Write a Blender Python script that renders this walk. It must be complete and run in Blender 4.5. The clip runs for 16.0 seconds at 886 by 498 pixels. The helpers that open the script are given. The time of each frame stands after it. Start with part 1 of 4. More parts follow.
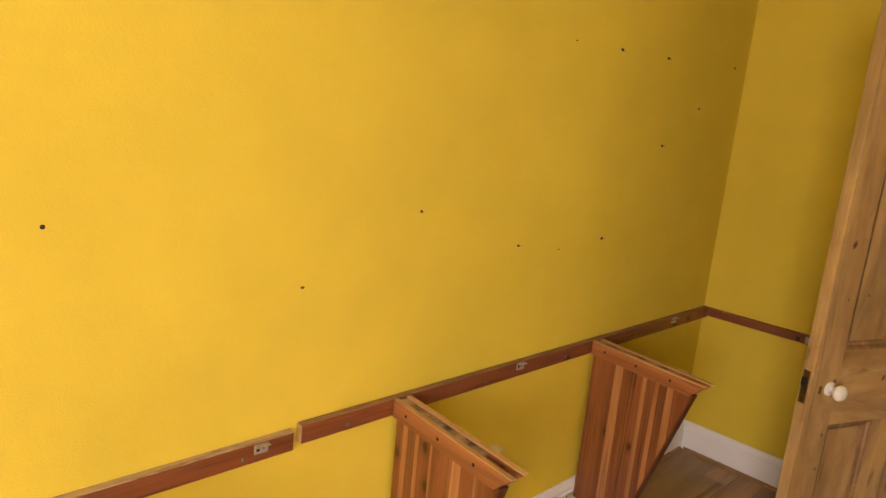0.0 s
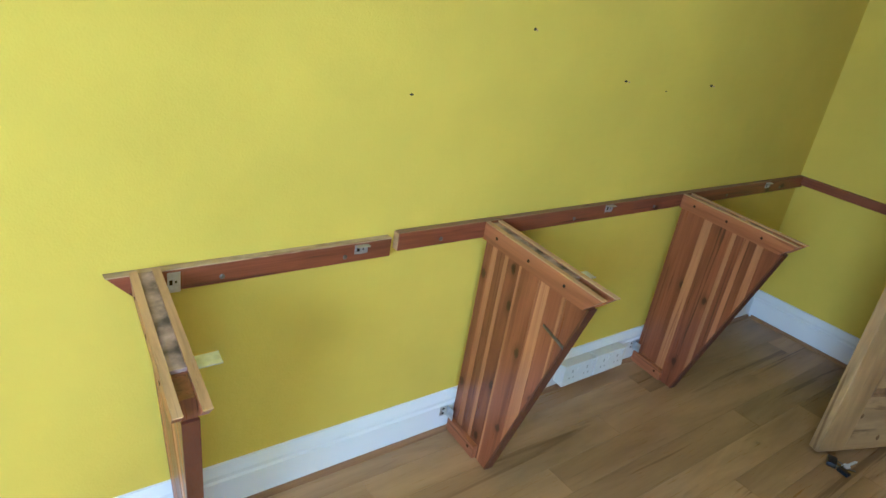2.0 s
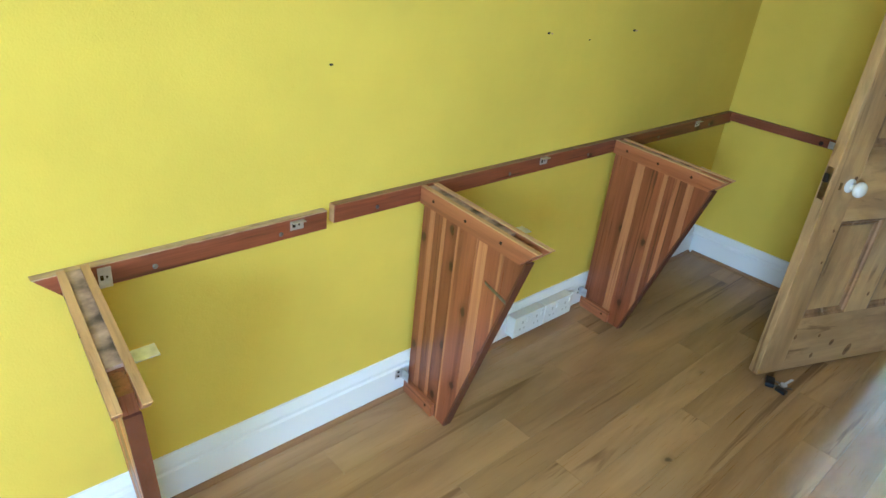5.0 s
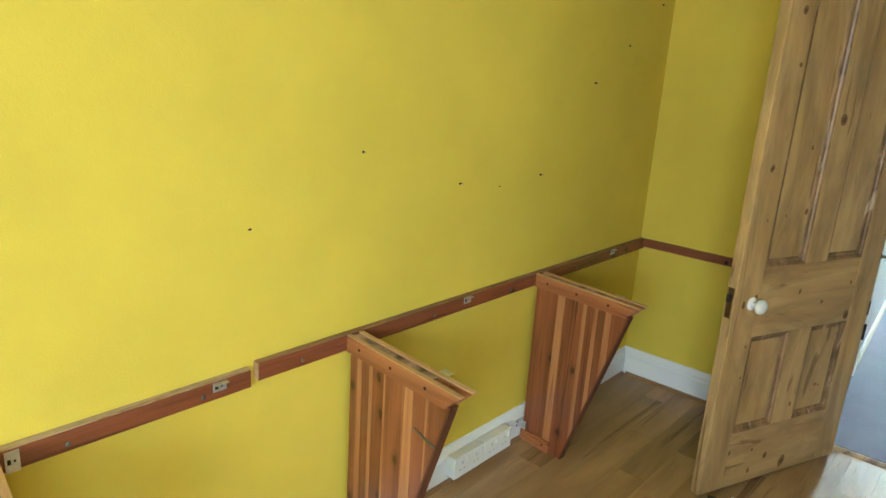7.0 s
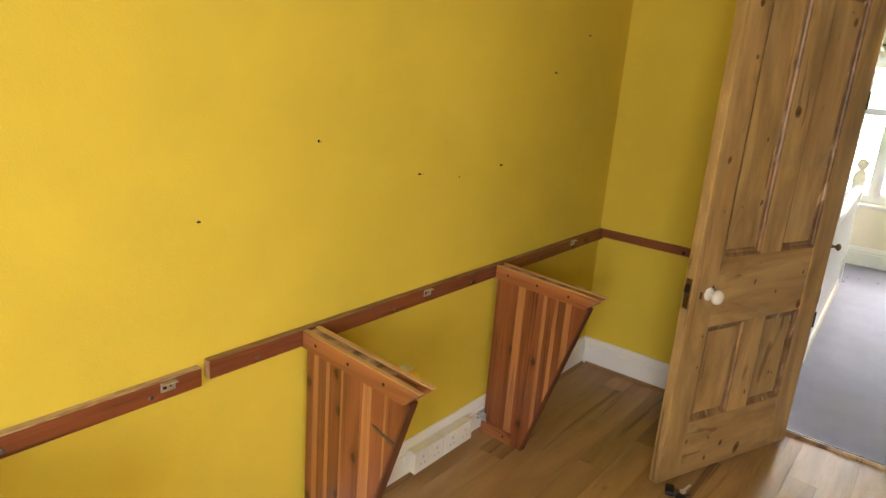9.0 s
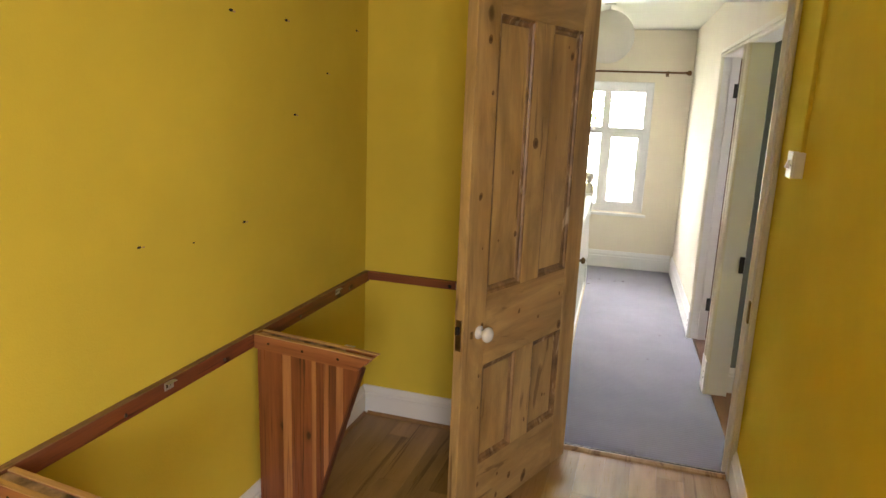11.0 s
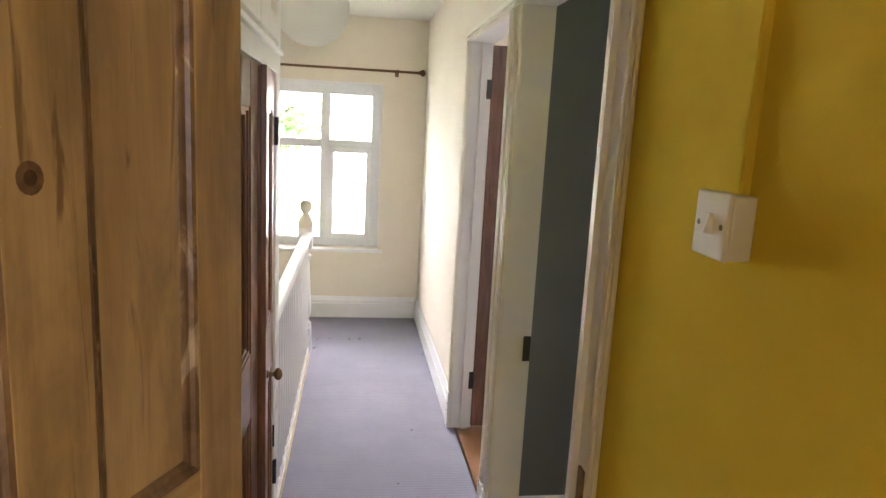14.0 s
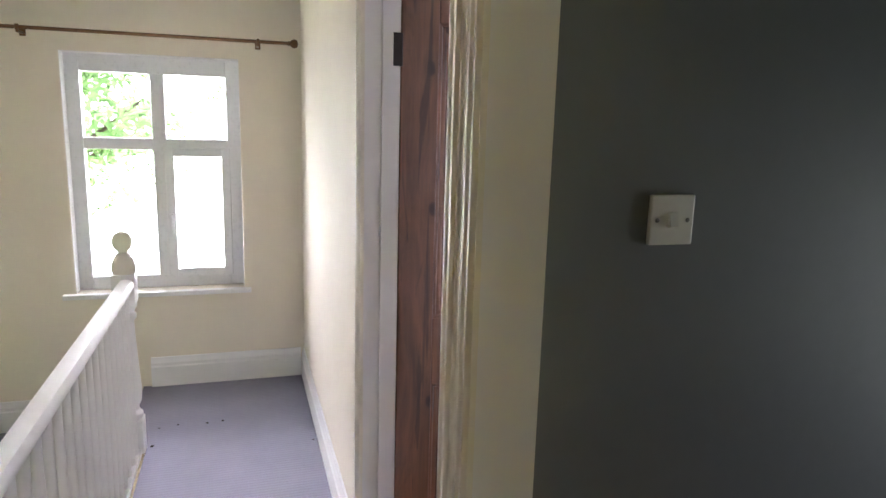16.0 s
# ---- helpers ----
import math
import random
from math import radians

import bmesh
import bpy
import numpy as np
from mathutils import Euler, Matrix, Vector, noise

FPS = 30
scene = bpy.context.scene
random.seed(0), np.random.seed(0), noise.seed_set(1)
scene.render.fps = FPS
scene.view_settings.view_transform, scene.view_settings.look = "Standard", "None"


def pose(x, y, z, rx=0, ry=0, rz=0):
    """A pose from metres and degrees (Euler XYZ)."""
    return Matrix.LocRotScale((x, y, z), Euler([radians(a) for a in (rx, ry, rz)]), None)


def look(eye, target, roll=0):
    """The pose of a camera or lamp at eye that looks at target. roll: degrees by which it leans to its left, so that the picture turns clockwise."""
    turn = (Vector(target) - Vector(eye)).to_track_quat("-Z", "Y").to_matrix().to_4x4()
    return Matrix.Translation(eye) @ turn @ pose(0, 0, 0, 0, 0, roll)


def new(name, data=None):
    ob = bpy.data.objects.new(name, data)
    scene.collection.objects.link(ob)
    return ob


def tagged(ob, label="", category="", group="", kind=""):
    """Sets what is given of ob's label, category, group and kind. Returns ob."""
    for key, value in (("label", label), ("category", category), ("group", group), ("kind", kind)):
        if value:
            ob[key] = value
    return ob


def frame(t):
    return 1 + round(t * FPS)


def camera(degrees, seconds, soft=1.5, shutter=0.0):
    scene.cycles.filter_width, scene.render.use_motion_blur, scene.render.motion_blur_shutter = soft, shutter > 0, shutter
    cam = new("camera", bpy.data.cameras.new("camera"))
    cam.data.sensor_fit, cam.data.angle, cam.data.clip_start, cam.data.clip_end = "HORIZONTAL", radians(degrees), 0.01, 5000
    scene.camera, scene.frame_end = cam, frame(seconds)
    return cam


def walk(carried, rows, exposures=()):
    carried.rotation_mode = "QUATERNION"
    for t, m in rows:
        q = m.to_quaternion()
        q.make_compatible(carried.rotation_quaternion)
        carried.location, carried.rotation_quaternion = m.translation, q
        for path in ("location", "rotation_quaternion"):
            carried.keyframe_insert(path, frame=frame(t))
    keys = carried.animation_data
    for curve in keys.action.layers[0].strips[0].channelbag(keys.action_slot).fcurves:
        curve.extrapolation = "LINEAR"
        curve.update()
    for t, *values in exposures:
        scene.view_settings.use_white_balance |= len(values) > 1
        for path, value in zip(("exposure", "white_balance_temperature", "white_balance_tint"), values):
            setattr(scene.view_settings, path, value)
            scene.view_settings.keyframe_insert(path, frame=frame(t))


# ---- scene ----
cam = camera(68.0, 16.0)
PATH = [
    (0, (1.232, 0.358, 1.512), (2.598, 1.763, 1.11), 5.4),
    (0.5, (1.173, 0.325, 1.512), (2.544, 1.713, 1.068), 5.2),
    (1, (1.151, 0.342, 1.483), (2.531, 1.698, 0.977), 6.3),
    (1.5, (1.147, 0.355, 1.439), (2.43, 1.745, 0.79), 8.3),
    (2, (1.143, 0.401, 1.383), (2.335, 1.791, 0.577), 9.7),
    (2.5, (1.127, 0.429, 1.338), (2.242, 1.802, 0.404), 10.9),
    (3, (1.119, 0.438, 1.312), (2.178, 1.798, 0.299), 10.3),
    (3.2, (1.124, 0.431, 1.317), (2.171, 1.787, 0.284), 9.3),
    (5.3, (1.176, 0.345, 1.429), (2.48, 1.607, 0.589), 5.9),
    (5.5, (1.174, 0.329, 1.441), (2.5, 1.603, 0.653), 5.4),
    (6, (1.18, 0.31, 1.47), (2.557, 1.607, 0.822), 4.1),
    (6.5, (1.189, 0.292, 1.481), (2.61, 1.584, 0.924), 3.6),
    (7, (1.194, 0.291, 1.483), (2.648, 1.559, 0.956), 3.7),
    (7.5, (1.212, 0.286, 1.478), (2.693, 1.525, 0.955), 3.6),
    (8, (1.211, 0.288, 1.466), (2.7, 1.508, 0.926), 3.8),
    (8.2, (1.21, 0.292, 1.466), (2.695, 1.513, 0.915), 4.1),
    (10.3, (1.299, 0.383, 1.535), (3.051, 1.233, 1.079), 3.5),
    (10.5, (1.315, 0.394, 1.541), (3.11, 1.157, 1.103), 3.0),
    (11, (1.457, 0.385, 1.528), (3.32, 0.972, 1.096), 2.2),
    (11.5, (1.688, 0.332, 1.506), (3.582, 0.803, 1.07), 2.9),
    (12, (1.921, 0.334, 1.497), (3.858, 0.63, 1.093), 3.3),
    (12.5, (2.189, 0.391, 1.521), (4.148, 0.442, 1.119), 2.5),
    (13, (2.459, 0.401, 1.493), (4.417, 0.291, 1.099), 2.1),
    (13.5, (2.733, 0.363, 1.496), (4.691, 0.234, 1.11), 3.5),
    (14, (3.028, 0.389, 1.48), (4.988, 0.217, 1.124), 3.0),
    (14.5, (3.341, 0.409, 1.482), (5.281, 0.114, 1.093), 2.1),
    (15, (3.628, 0.352, 1.472), (5.562, 0.033, 1.073), 2.8),
    (15.5, (3.976, 0.315, 1.468), (5.92, -0.005, 1.119), 2.3),
    (16, (4.276, 0.269, 1.47), (6.182, -0.217, 1.104), 1.6),
]
EXPOSURES = [
    (0.0, 0.83, 7600, 32), (0.5, 0.82, 7000, 25), (0.9, 0.90, 6200, 13), (1.3, 0.82, 4550, 0), (2.5, 0.95, 4200, 6), (3.2, 0.97, 4200, 6),
    (5.5, 1.17, 4350, 0), (7.0, 1.06, 5100, -3), (8.0, 1.03, 6400, 8), (10.5, 0.6, 6700, 21), (11.0, 0.6, 6700, 21),
    (12.5, 0.66, 6600, 23), (13.5, 0.40, 6500, 25), (14.5, 0.43, 6450, 26), (15.4, 0.44, 6300, 26), (16.0, 0.0, 6050, 28),
]
# exposure and white balance drift with the camera
walk(cam, [(t, look(eye, target, roll)) for t, eye, target, roll in PATH], EXPOSURES)

# ---- world and light ----
world = bpy.data.worlds.new("sky")
scene.world = world
world.use_nodes = True
wn = world.node_tree.nodes
sky = wn.new("ShaderNodeTexSky")
sky.sky_type = "NISHITA"
sky.sun_disc = False
sky.sun_elevation = radians(48)
sky.sun_rotation = radians(8)
sky.altitude = 100
sky.dust_density = 2.0
world.node_tree.links.new(sky.outputs[0], wn["Background"].inputs[0])
wn["Background"].inputs[1].default_value = 0.13

sun_data = bpy.data.lights.new("sun", "SUN")
sun_data.energy, sun_data.angle, sun_data.color = 4.5, radians(0.6), (1.0, 0.95, 0.86)
sun = new("sun", sun_data)
sun.matrix_world = look((3, 20, 26), (0, 0, 0))


# the landing and the rooms off it run three degrees out of square with the yellow room
LANDING = pose(4.39, -0.06, 0, 0, 0, 3.0) @ pose(-4.39, 0, 0)


def window_light(name, eye, target, w, h, watts, tint=(1, 1, 1), turned=Matrix.Identity(4)):
    """Area lamp that stands in for sky light through a window opening out of view."""
    d = bpy.data.lights.new(name, "AREA")
    d.shape, d.size, d.size_y, d.energy, d.color = "RECTANGLE", w, h, watts, tint
    o = new(name, d)
    o.matrix_world = turned @ look(eye, target)
    return o


# the first lamp is added for an assumed south window in an unseen bay
window_light("assumed_window_light_yellow_room", (0.40, -1.84, 1.50), (1.30, 1.6, -0.30), 1.16, 1.16, 19, (0.94, 0.98, 1.0))
window_light("window_light_yellow_room_west", (-1.13, -0.55, 1.47), (3.5, 0.9, -0.2), 1.25, 1.1, 54, (0.94, 0.98, 1.0))
window_light("window_light_grey_room", (4.82, -2.03, 0.95), (5.0, 0, 0.2), 0.58, 0.9, 7.0, (0.92, 1.0, 0.92), LANDING)
window_light("window_light_back_room", (6.9, -2.52, 1.5), (6.6, 0, 1.0), 1.2, 1.2, 16, (0.95, 0.96, 1.0), LANDING)


# ---- materials ----
def node_mat(name):
    m = bpy.data.materials.new(name)
    m.use_nodes = True
    nt = m.node_tree
    return m, nt, nt.nodes["Principled BSDF"]


def add(nt, kind, **values):
    n = nt.nodes.new(kind)
    for k, v in values.items():
        n.inputs[k].default_value = v
    return n


def ramp(nt, source, stops):
    r = nt.nodes.new("ShaderNodeValToRGB")
    while len(r.color_ramp.elements) < len(stops):
        r.color_ramp.elements.new(0.5)
    for e, (p, c) in zip(r.color_ramp.elements, stops):
        e.position, e.color = p, (*c, 1)
    nt.links.new(source, r.inputs[0])
    return r


def mixed(nt, fac, a, b, blend="MIX"):
    n = nt.nodes.new("ShaderNodeMix")
    n.data_type, n.blend_type = "RGBA", blend
    for sock, v in ((0, fac), (6, a), (7, b)):
        if hasattr(v, "is_output"):
            nt.links.new(v, n.inputs[sock])
        else:
            n.inputs[sock].default_value = v if sock == 0 else (*v, 1)
    return n.outputs[2]


def bumped(nt, p, height, strength, distance=0.002):
    b = add(nt, "ShaderNodeBump", Strength=strength, Distance=distance)
    nt.links.new(height, b.inputs["Height"])
    nt.links.new(b.outputs[0], p.inputs["Normal"])


def painted(name, base, rough=0.55, grain=260.0, bump=0.25, blotch=0.06, stain=None):
    """Wall or trim paint: broad unevenness, fine roller relief, a few marks."""
    m, nt, p = node_mat(name)
    co = nt.nodes.new("ShaderNodeTexCoord").outputs["Object"]
    broad = add(nt, "ShaderNodeTexNoise", Scale=1.7, Detail=4.0, Roughness=0.6)
    fine = add(nt, "ShaderNodeTexNoise", Scale=grain, Detail=3.0)
    mid = add(nt, "ShaderNodeTexNoise", Scale=28.0, Detail=4.0, Roughness=0.7)
    for n in (broad, fine, mid):
        nt.links.new(co, n.inputs["Vector"])
    lo = tuple(c * (1 - blotch) for c in base)
    hi = tuple(min(c * (1 + blotch), 0.95) for c in base)
    col = ramp(nt, broad.outputs[0], [(0.3, lo), (0.7, hi)]).outputs[0]
    if stain:
        fac = ramp(nt, mid.outputs[0], [(0.62, (0, 0, 0)), (0.8, (0.5, 0.5, 0.5))]).outputs[0]
        col = mixed(nt, fac, col, stain)
    nt.links.new(col, p.inputs["Base Color"])
    rr = ramp(nt, mid.outputs[0], [(0.3, (rough - 0.06,) * 3), (0.7, (rough + 0.08,) * 3)]).outputs[0]
    nt.links.new(rr, p.inputs["Roughness"])
    total = nt.nodes.new("ShaderNodeMath")
    total.operation = "MULTIPLY_ADD"
    total.inputs[1].default_value = 1.6
    nt.links.new(mid.outputs[0], total.inputs[0])
    nt.links.new(fine.outputs[0], total.inputs[2])
    if bump:
        bumped(nt, p, total.outputs[0], bump)
    return m


def wood(name, light, dark, axis=2, rough=0.45, rings=9.0, knots=0.5, vary=0.35, streak=None, knot_scale=4.0, coat=0.0, fibre_mix=0.35, patina=0.0, face=1, vein=(1.6, 16.0), knot_size=1.0, vein_from=0.58):
    """Wood with grain along one axis of the piece, knots, and tone that varies from piece to piece."""
    m, nt, p = node_mat(name)
    info = nt.nodes.new("ShaderNodeObjectInfo")
    co = nt.nodes.new("ShaderNodeTexCoord").outputs["Object"]
    shift = nt.nodes.new("ShaderNodeVectorMath")
    shift.operation = "MULTIPLY_ADD"
    shift.inputs[1].default_value = (17.3, 11.1, 23.7)
    comb = nt.nodes.new("ShaderNodeCombineXYZ")
    for i in range(3):
        nt.links.new(info.outputs["Random"], comb.inputs[i])
    nt.links.new(comb.outputs[0], shift.inputs[0])
    nt.links.new(co, shift.inputs[2])

    def stretched(along, across):
        mp = nt.nodes.new("ShaderNodeMapping")
        s = [across] * 3
        s[axis] = along
        mp.inputs["Scale"].default_value = s
        nt.links.new(shift.outputs[0], mp.inputs["Vector"])
        return mp.outputs[0]

    figure = add(nt, "ShaderNodeTexNoise", Scale=1.0, Detail=5.0, Roughness=0.55, Distortion=0.9)
    nt.links.new(stretched(min(1.0, vein[0]), rings), figure.inputs["Vector"])
    fibre = add(nt, "ShaderNodeTexNoise", Scale=1.0, Detail=3.0, Roughness=0.6)
    nt.links.new(stretched(5.0, 240.0), fibre.inputs["Vector"])
    mid_c = tuple((a + b) / 2 for a, b in zip(light, dark))
    col = ramp(nt, figure.outputs[0], [(0.30, dark), (0.46, mid_c), (0.60, light), (0.72, mid_c)]).outputs[0]
    col = mixed(nt, fibre_mix, col, ramp(nt, fibre.outputs[0], [(0.35, dark), (0.65, light)]).outputs[0])
    if streak:
        veins = add(nt, "ShaderNodeTexNoise", Scale=1.0, Detail=4.0, Roughness=0.6, Distortion=1.6)
        nt.links.new(stretched(*vein), veins.inputs["Vector"])
        fac = ramp(nt, veins.outputs[0], [(vein_from, (0, 0, 0)), (vein_from + 0.07, (0.75, 0.75, 0.75))]).outputs[0]
        col = mixed(nt, fac, col, streak)
    if patina:
        aged = add(nt, "ShaderNodeTexNoise", Scale=1.0, Detail=5.0, Roughness=0.65, Distortion=0.8)
        nt.links.new(stretched(vein[0] * 1.6, vein[1] * 0.6), aged.inputs["Vector"])
        col = mixed(nt, 1.0, col, ramp(nt, aged.outputs[0], [(0.34, (1 - patina,) * 3), (0.56, (1.0,) * 3), (0.75, (1 + patina * 0.4,) * 3)]).outputs[0], "MULTIPLY")
    if knots:
        # knots run through the thickness, so only the two face directions count
        vor = add(nt, "ShaderNodeTexVoronoi", Scale=1.0, Randomness=1.0)
        vor.voronoi_dimensions = "2D"
        across = 3 - axis - face
        wobble = add(nt, "ShaderNodeTexNoise", Scale=35.0, Detail=2.0)
        nt.links.new(co, wobble.inputs["Vector"])
        jitter = nt.nodes.new("ShaderNodeVectorMath")
        jitter.operation = "MULTIPLY_ADD"
        jitter.inputs[1].default_value = (0.012, 0.012, 0.012)
        nt.links.new(wobble.outputs["Color"], jitter.inputs[0])
        nt.links.new(shift.outputs[0], jitter.inputs[2])
        split = nt.nodes.new("ShaderNodeSeparateXYZ")
        nt.links.new(jitter.outputs[0], split.inputs[0])
        flat = nt.nodes.new("ShaderNodeCombineXYZ")
        for slot, ax, k in ((0, axis, knot_scale * 0.65), (1, across, knot_scale)):
            times = nt.nodes.new("ShaderNodeMath")
            times.operation = "MULTIPLY"
            times.inputs[1].default_value = k
            nt.links.new(split.outputs[ax], times.inputs[0])
            nt.links.new(times.outputs[0], flat.inputs[slot])
        nt.links.new(flat.outputs[0], vor.inputs["Vector"])
        kf = ramp(nt, vor.outputs["Distance"], [(0.035 * knot_size, (1, 1, 1)), (0.065 * knot_size, (0.8, 0.8, 0.8)), (0.09 * knot_size, (0.3, 0.3, 0.3)), (0.22 * knot_size, (0, 0, 0))]).outputs[0]
        gate = ramp(nt, vor.outputs["Color"], [(1 - knots - 0.02, (0, 0, 0)), (1 - knots, (1, 1, 1))]).outputs[0]
        both = nt.nodes.new("ShaderNodeMath")
        both.operation = "MULTIPLY"
        nt.links.new(kf, both.inputs[0])
        nt.links.new(gate, both.inputs[1])
        col = mixed(nt, both.outputs[0], col, tuple(c * 0.28 for c in dark))
    tone = ramp(nt, info.outputs["Random"], [(0.0, (1 - vary,) * 3), (1.0, (1.0,) * 3)]).outputs[0]
    col = mixed(nt, 1.0, col, tone, "MULTIPLY")
    nt.links.new(col, p.inputs["Base Color"])
    rr = ramp(nt, fibre.outputs[0], [(0.3, (rough - 0.07,) * 3), (0.7, (rough + 0.1,) * 3)]).outputs[0]
    nt.links.new(rr, p.inputs["Roughness"])
    p.inputs["Coat Weight"].default_value = coat
    p.inputs["Coat Roughness"].default_value = 0.18
    bumped(nt, p, fibre.outputs[0], 0.18, 0.001)
    return m


def plain(name, base, rough=0.4, metal=0.0, wear=0.12, scale=60.0):
    m, nt, p = node_mat(name)
    co = nt.nodes.new("ShaderNodeTexCoord").outputs["Object"]
    n = add(nt, "ShaderNodeTexNoise", Scale=scale, Detail=4.0)
    nt.links.new(co, n.inputs["Vector"])
    nt.links.new(ramp(nt, n.outputs[0], [(0.3, tuple(c * (1 - wear) for c in base)), (0.7, base)]).outputs[0], p.inputs["Base Color"])
    nt.links.new(ramp(nt, n.outputs[0], [(0.3, (rough,) * 3), (0.7, (min(rough + 0.12, 1),) * 3)]).outputs[0], p.inputs["Roughness"])
    p.inputs["Metallic"].default_value = metal
    return m


def carpeted(name, base):
    """Ribbed cord carpet, ribs across the landing."""
    m, nt, p = node_mat(name)
    co = nt.nodes.new("ShaderNodeTexCoord").outputs["Object"]
    rib = add(nt, "ShaderNodeTexWave", Scale=16.0, Distortion=0.6, Detail=2.0)
    rib.wave_type, rib.bands_direction = "BANDS", "X"
    tuft = add(nt, "ShaderNodeTexNoise", Scale=420.0, Detail=2.0)
    worn = add(nt, "ShaderNodeTexNoise", Scale=2.3, Detail=5.0, Roughness=0.65)
    for n in (rib, tuft, worn):
        nt.links.new(co, n.inputs["Vector"])
    col = ramp(nt, worn.outputs[0], [(0.3, tuple(c * 0.86 for c in base)), (0.7, tuple(c * 1.1 for c in base))]).outputs[0]
    col = mixed(nt, 0.14, col, ramp(nt, rib.outputs[0], [(0.2, tuple(c * 0.6 for c in base)), (0.8, tuple(c * 1.15 for c in base))]).outputs[0])
    nt.links.new(col, p.inputs["Base Color"])
    p.inputs["Roughness"].default_value = 0.97
    p.inputs["Sheen Weight"].default_value = 0.1
    h = nt.nodes.new("ShaderNodeMath")
    nt.links.new(rib.outputs[0], h.inputs[0])
    nt.links.new(tuft.outputs[0], h.inputs[1])
    bumped(nt, p, h.outputs[0], 0.3, 0.002)
    return m


def soften(m, level):
    m.node_tree.nodes["Principled BSDF"].inputs["Specular IOR Level"].default_value = level
    return m


YELLOW = painted("yellow_paint", (0.67, 0.51, 0.066), 0.5, bump=0.30, blotch=0.07)
soften(YELLOW, 0.0)
TRIM = painted("white_gloss_paint", (0.80, 0.80, 0.80), 0.36, bump=0, blotch=0.02)
CREAM_TRIM = painted("cream_gloss_paint", (0.78, 0.75, 0.65), 0.34, bump=0, blotch=0.03)
CREAM = painted("cream_wall_paint", (0.78, 0.72, 0.61), 0.6, blotch=0.04)
GREY_WALL = painted("grey_blue_paint", (0.142, 0.154, 0.156), 0.6, bump=0.07, blotch=0.07)
CEILING = painted("ceiling_paint", (0.80, 0.78, 0.74), 0.75, blotch=0.03)
PLASTER = painted("back_room_paint", (0.70, 0.68, 0.72), 0.6, blotch=0.04)
OAK = wood("oak_laminate", (0.51, 0.318, 0.140), (0.355, 0.205, 0.081), 0, 0.33, 6.0, 0.13, 0.28, (0.17, 0.080, 0.028), 4.0, 0.0, 0.05, 0.30, 2, (0.55, 9.0), 0.42, 0.585)
BEAD = wood("brown_floor_bead", (0.33, 0.185, 0.080), (0.20, 0.105, 0.045), 0, 0.4, 10.0, 0.0, 0.1)
DARK_OAK = wood("brown_floor_boards", (0.35, 0.165, 0.064), (0.21, 0.092, 0.036), 0, 0.35, 7.0, 0.3, 0.25, face=2)
PINE = wood("stripped_pine", (0.56, 0.375, 0.162), (0.35, 0.208, 0.079), 2, 0.38, 9.0, 0.10, 0.14, (0.180, 0.096, 0.036), 5.0, 0.0, 0.22, 0.38, 1, (1.3, 14.0), 1.0, 0.60)
PINE_CROSS = wood("stripped_pine_cross_grain", (0.55, 0.37, 0.164), (0.36, 0.215, 0.084), 0, 0.40, 9.0, 0.10, 0.14, (0.180, 0.096, 0.036), 5.0, 0.0, 0.22, 0.38, 1, (1.3, 14.0), 1.0, 0.60)
MOULD = wood("worn_pine_moulding", (0.36, 0.215, 0.098), (0.14, 0.072, 0.03), 2, 0.42, 14.0, 0.0, 0.1, (0.58, 0.44, 0.28), 5.0, 0.0, 0.15, 0.5, 1, (5.0, 16.0), 1.0, 0.58)
PINE_LIGHT = wood("honey_pine", (0.57, 0.262, 0.097), (0.34, 0.125, 0.042), 2, 0.36, 26.0, 0.2, 0.25, (0.20, 0.055, 0.02), 6.5, 0.0, 0.3, 0.2, 0, (0.9, 40.0), 0.7)
PINE_DARK = wood("red_brown_pine", (0.32, 0.108, 0.039), (0.18, 0.052, 0.019), 2, 0.34, 26.0, 0.6, 0.35, (0.06, 0.017, 0.008), 8.0, 0.0, 0.3, 0.3, 0, (0.9, 34.0), 1.0)
ORANGE_RAIL = wood("orange_pine_rail", (0.43, 0.165, 0.06), (0.27, 0.085, 0.03), 1, 0.36, 20.0, 0.35, 0.15, (0.15, 0.04, 0.016), 7.0, 0.0, 0.3, 0.25, 0, (1.2, 40.0), 0.7)
RAW = wood("raw_pale_pine", (0.64, 0.40, 0.18), (0.46, 0.26, 0.10), 1, 0.6, 16.0, 0.1, 0.15, (0.30, 0.16, 0.07), 5.0, 0.0, 0.35, 0.25, 2, (3.0, 60.0))
RED_RAIL = wood("red_brown_stained_pine", (0.27, 0.08, 0.03), (0.12, 0.032, 0.013), 0, 0.36, 18.0, 0.6, 0.15, (0.06, 0.016, 0.008), 7.0, 0.0, 0.35, 0.25, 1, (1.4, 40.0), 0.9)
RED_RAIL_Y = wood("red_brown_stained_pine_cross", (0.25, 0.078, 0.03), (0.12, 0.034, 0.014), 1, 0.36, 12.0, 0.3, 0.1, None, 5.0, face=0)
RAW_X = wood("raw_pale_pine_long", (0.62, 0.46, 0.27), (0.44, 0.29, 0.15), 0, 0.6, 16.0, 0.05, 0.1, (0.26, 0.14, 0.07), 5.0, 0.0, 0.35, 0.3, 2, (5.0, 60.0))
DULL_X = wood("dusty_brown_pine_edge", (0.36, 0.205, 0.10), (0.20, 0.105, 0.05), 0, 0.6, 16.0, 0.05, 0.1, (0.12, 0.06, 0.03), 5.0, 0.0, 0.35, 0.3, 2, (5.0, 60.0))
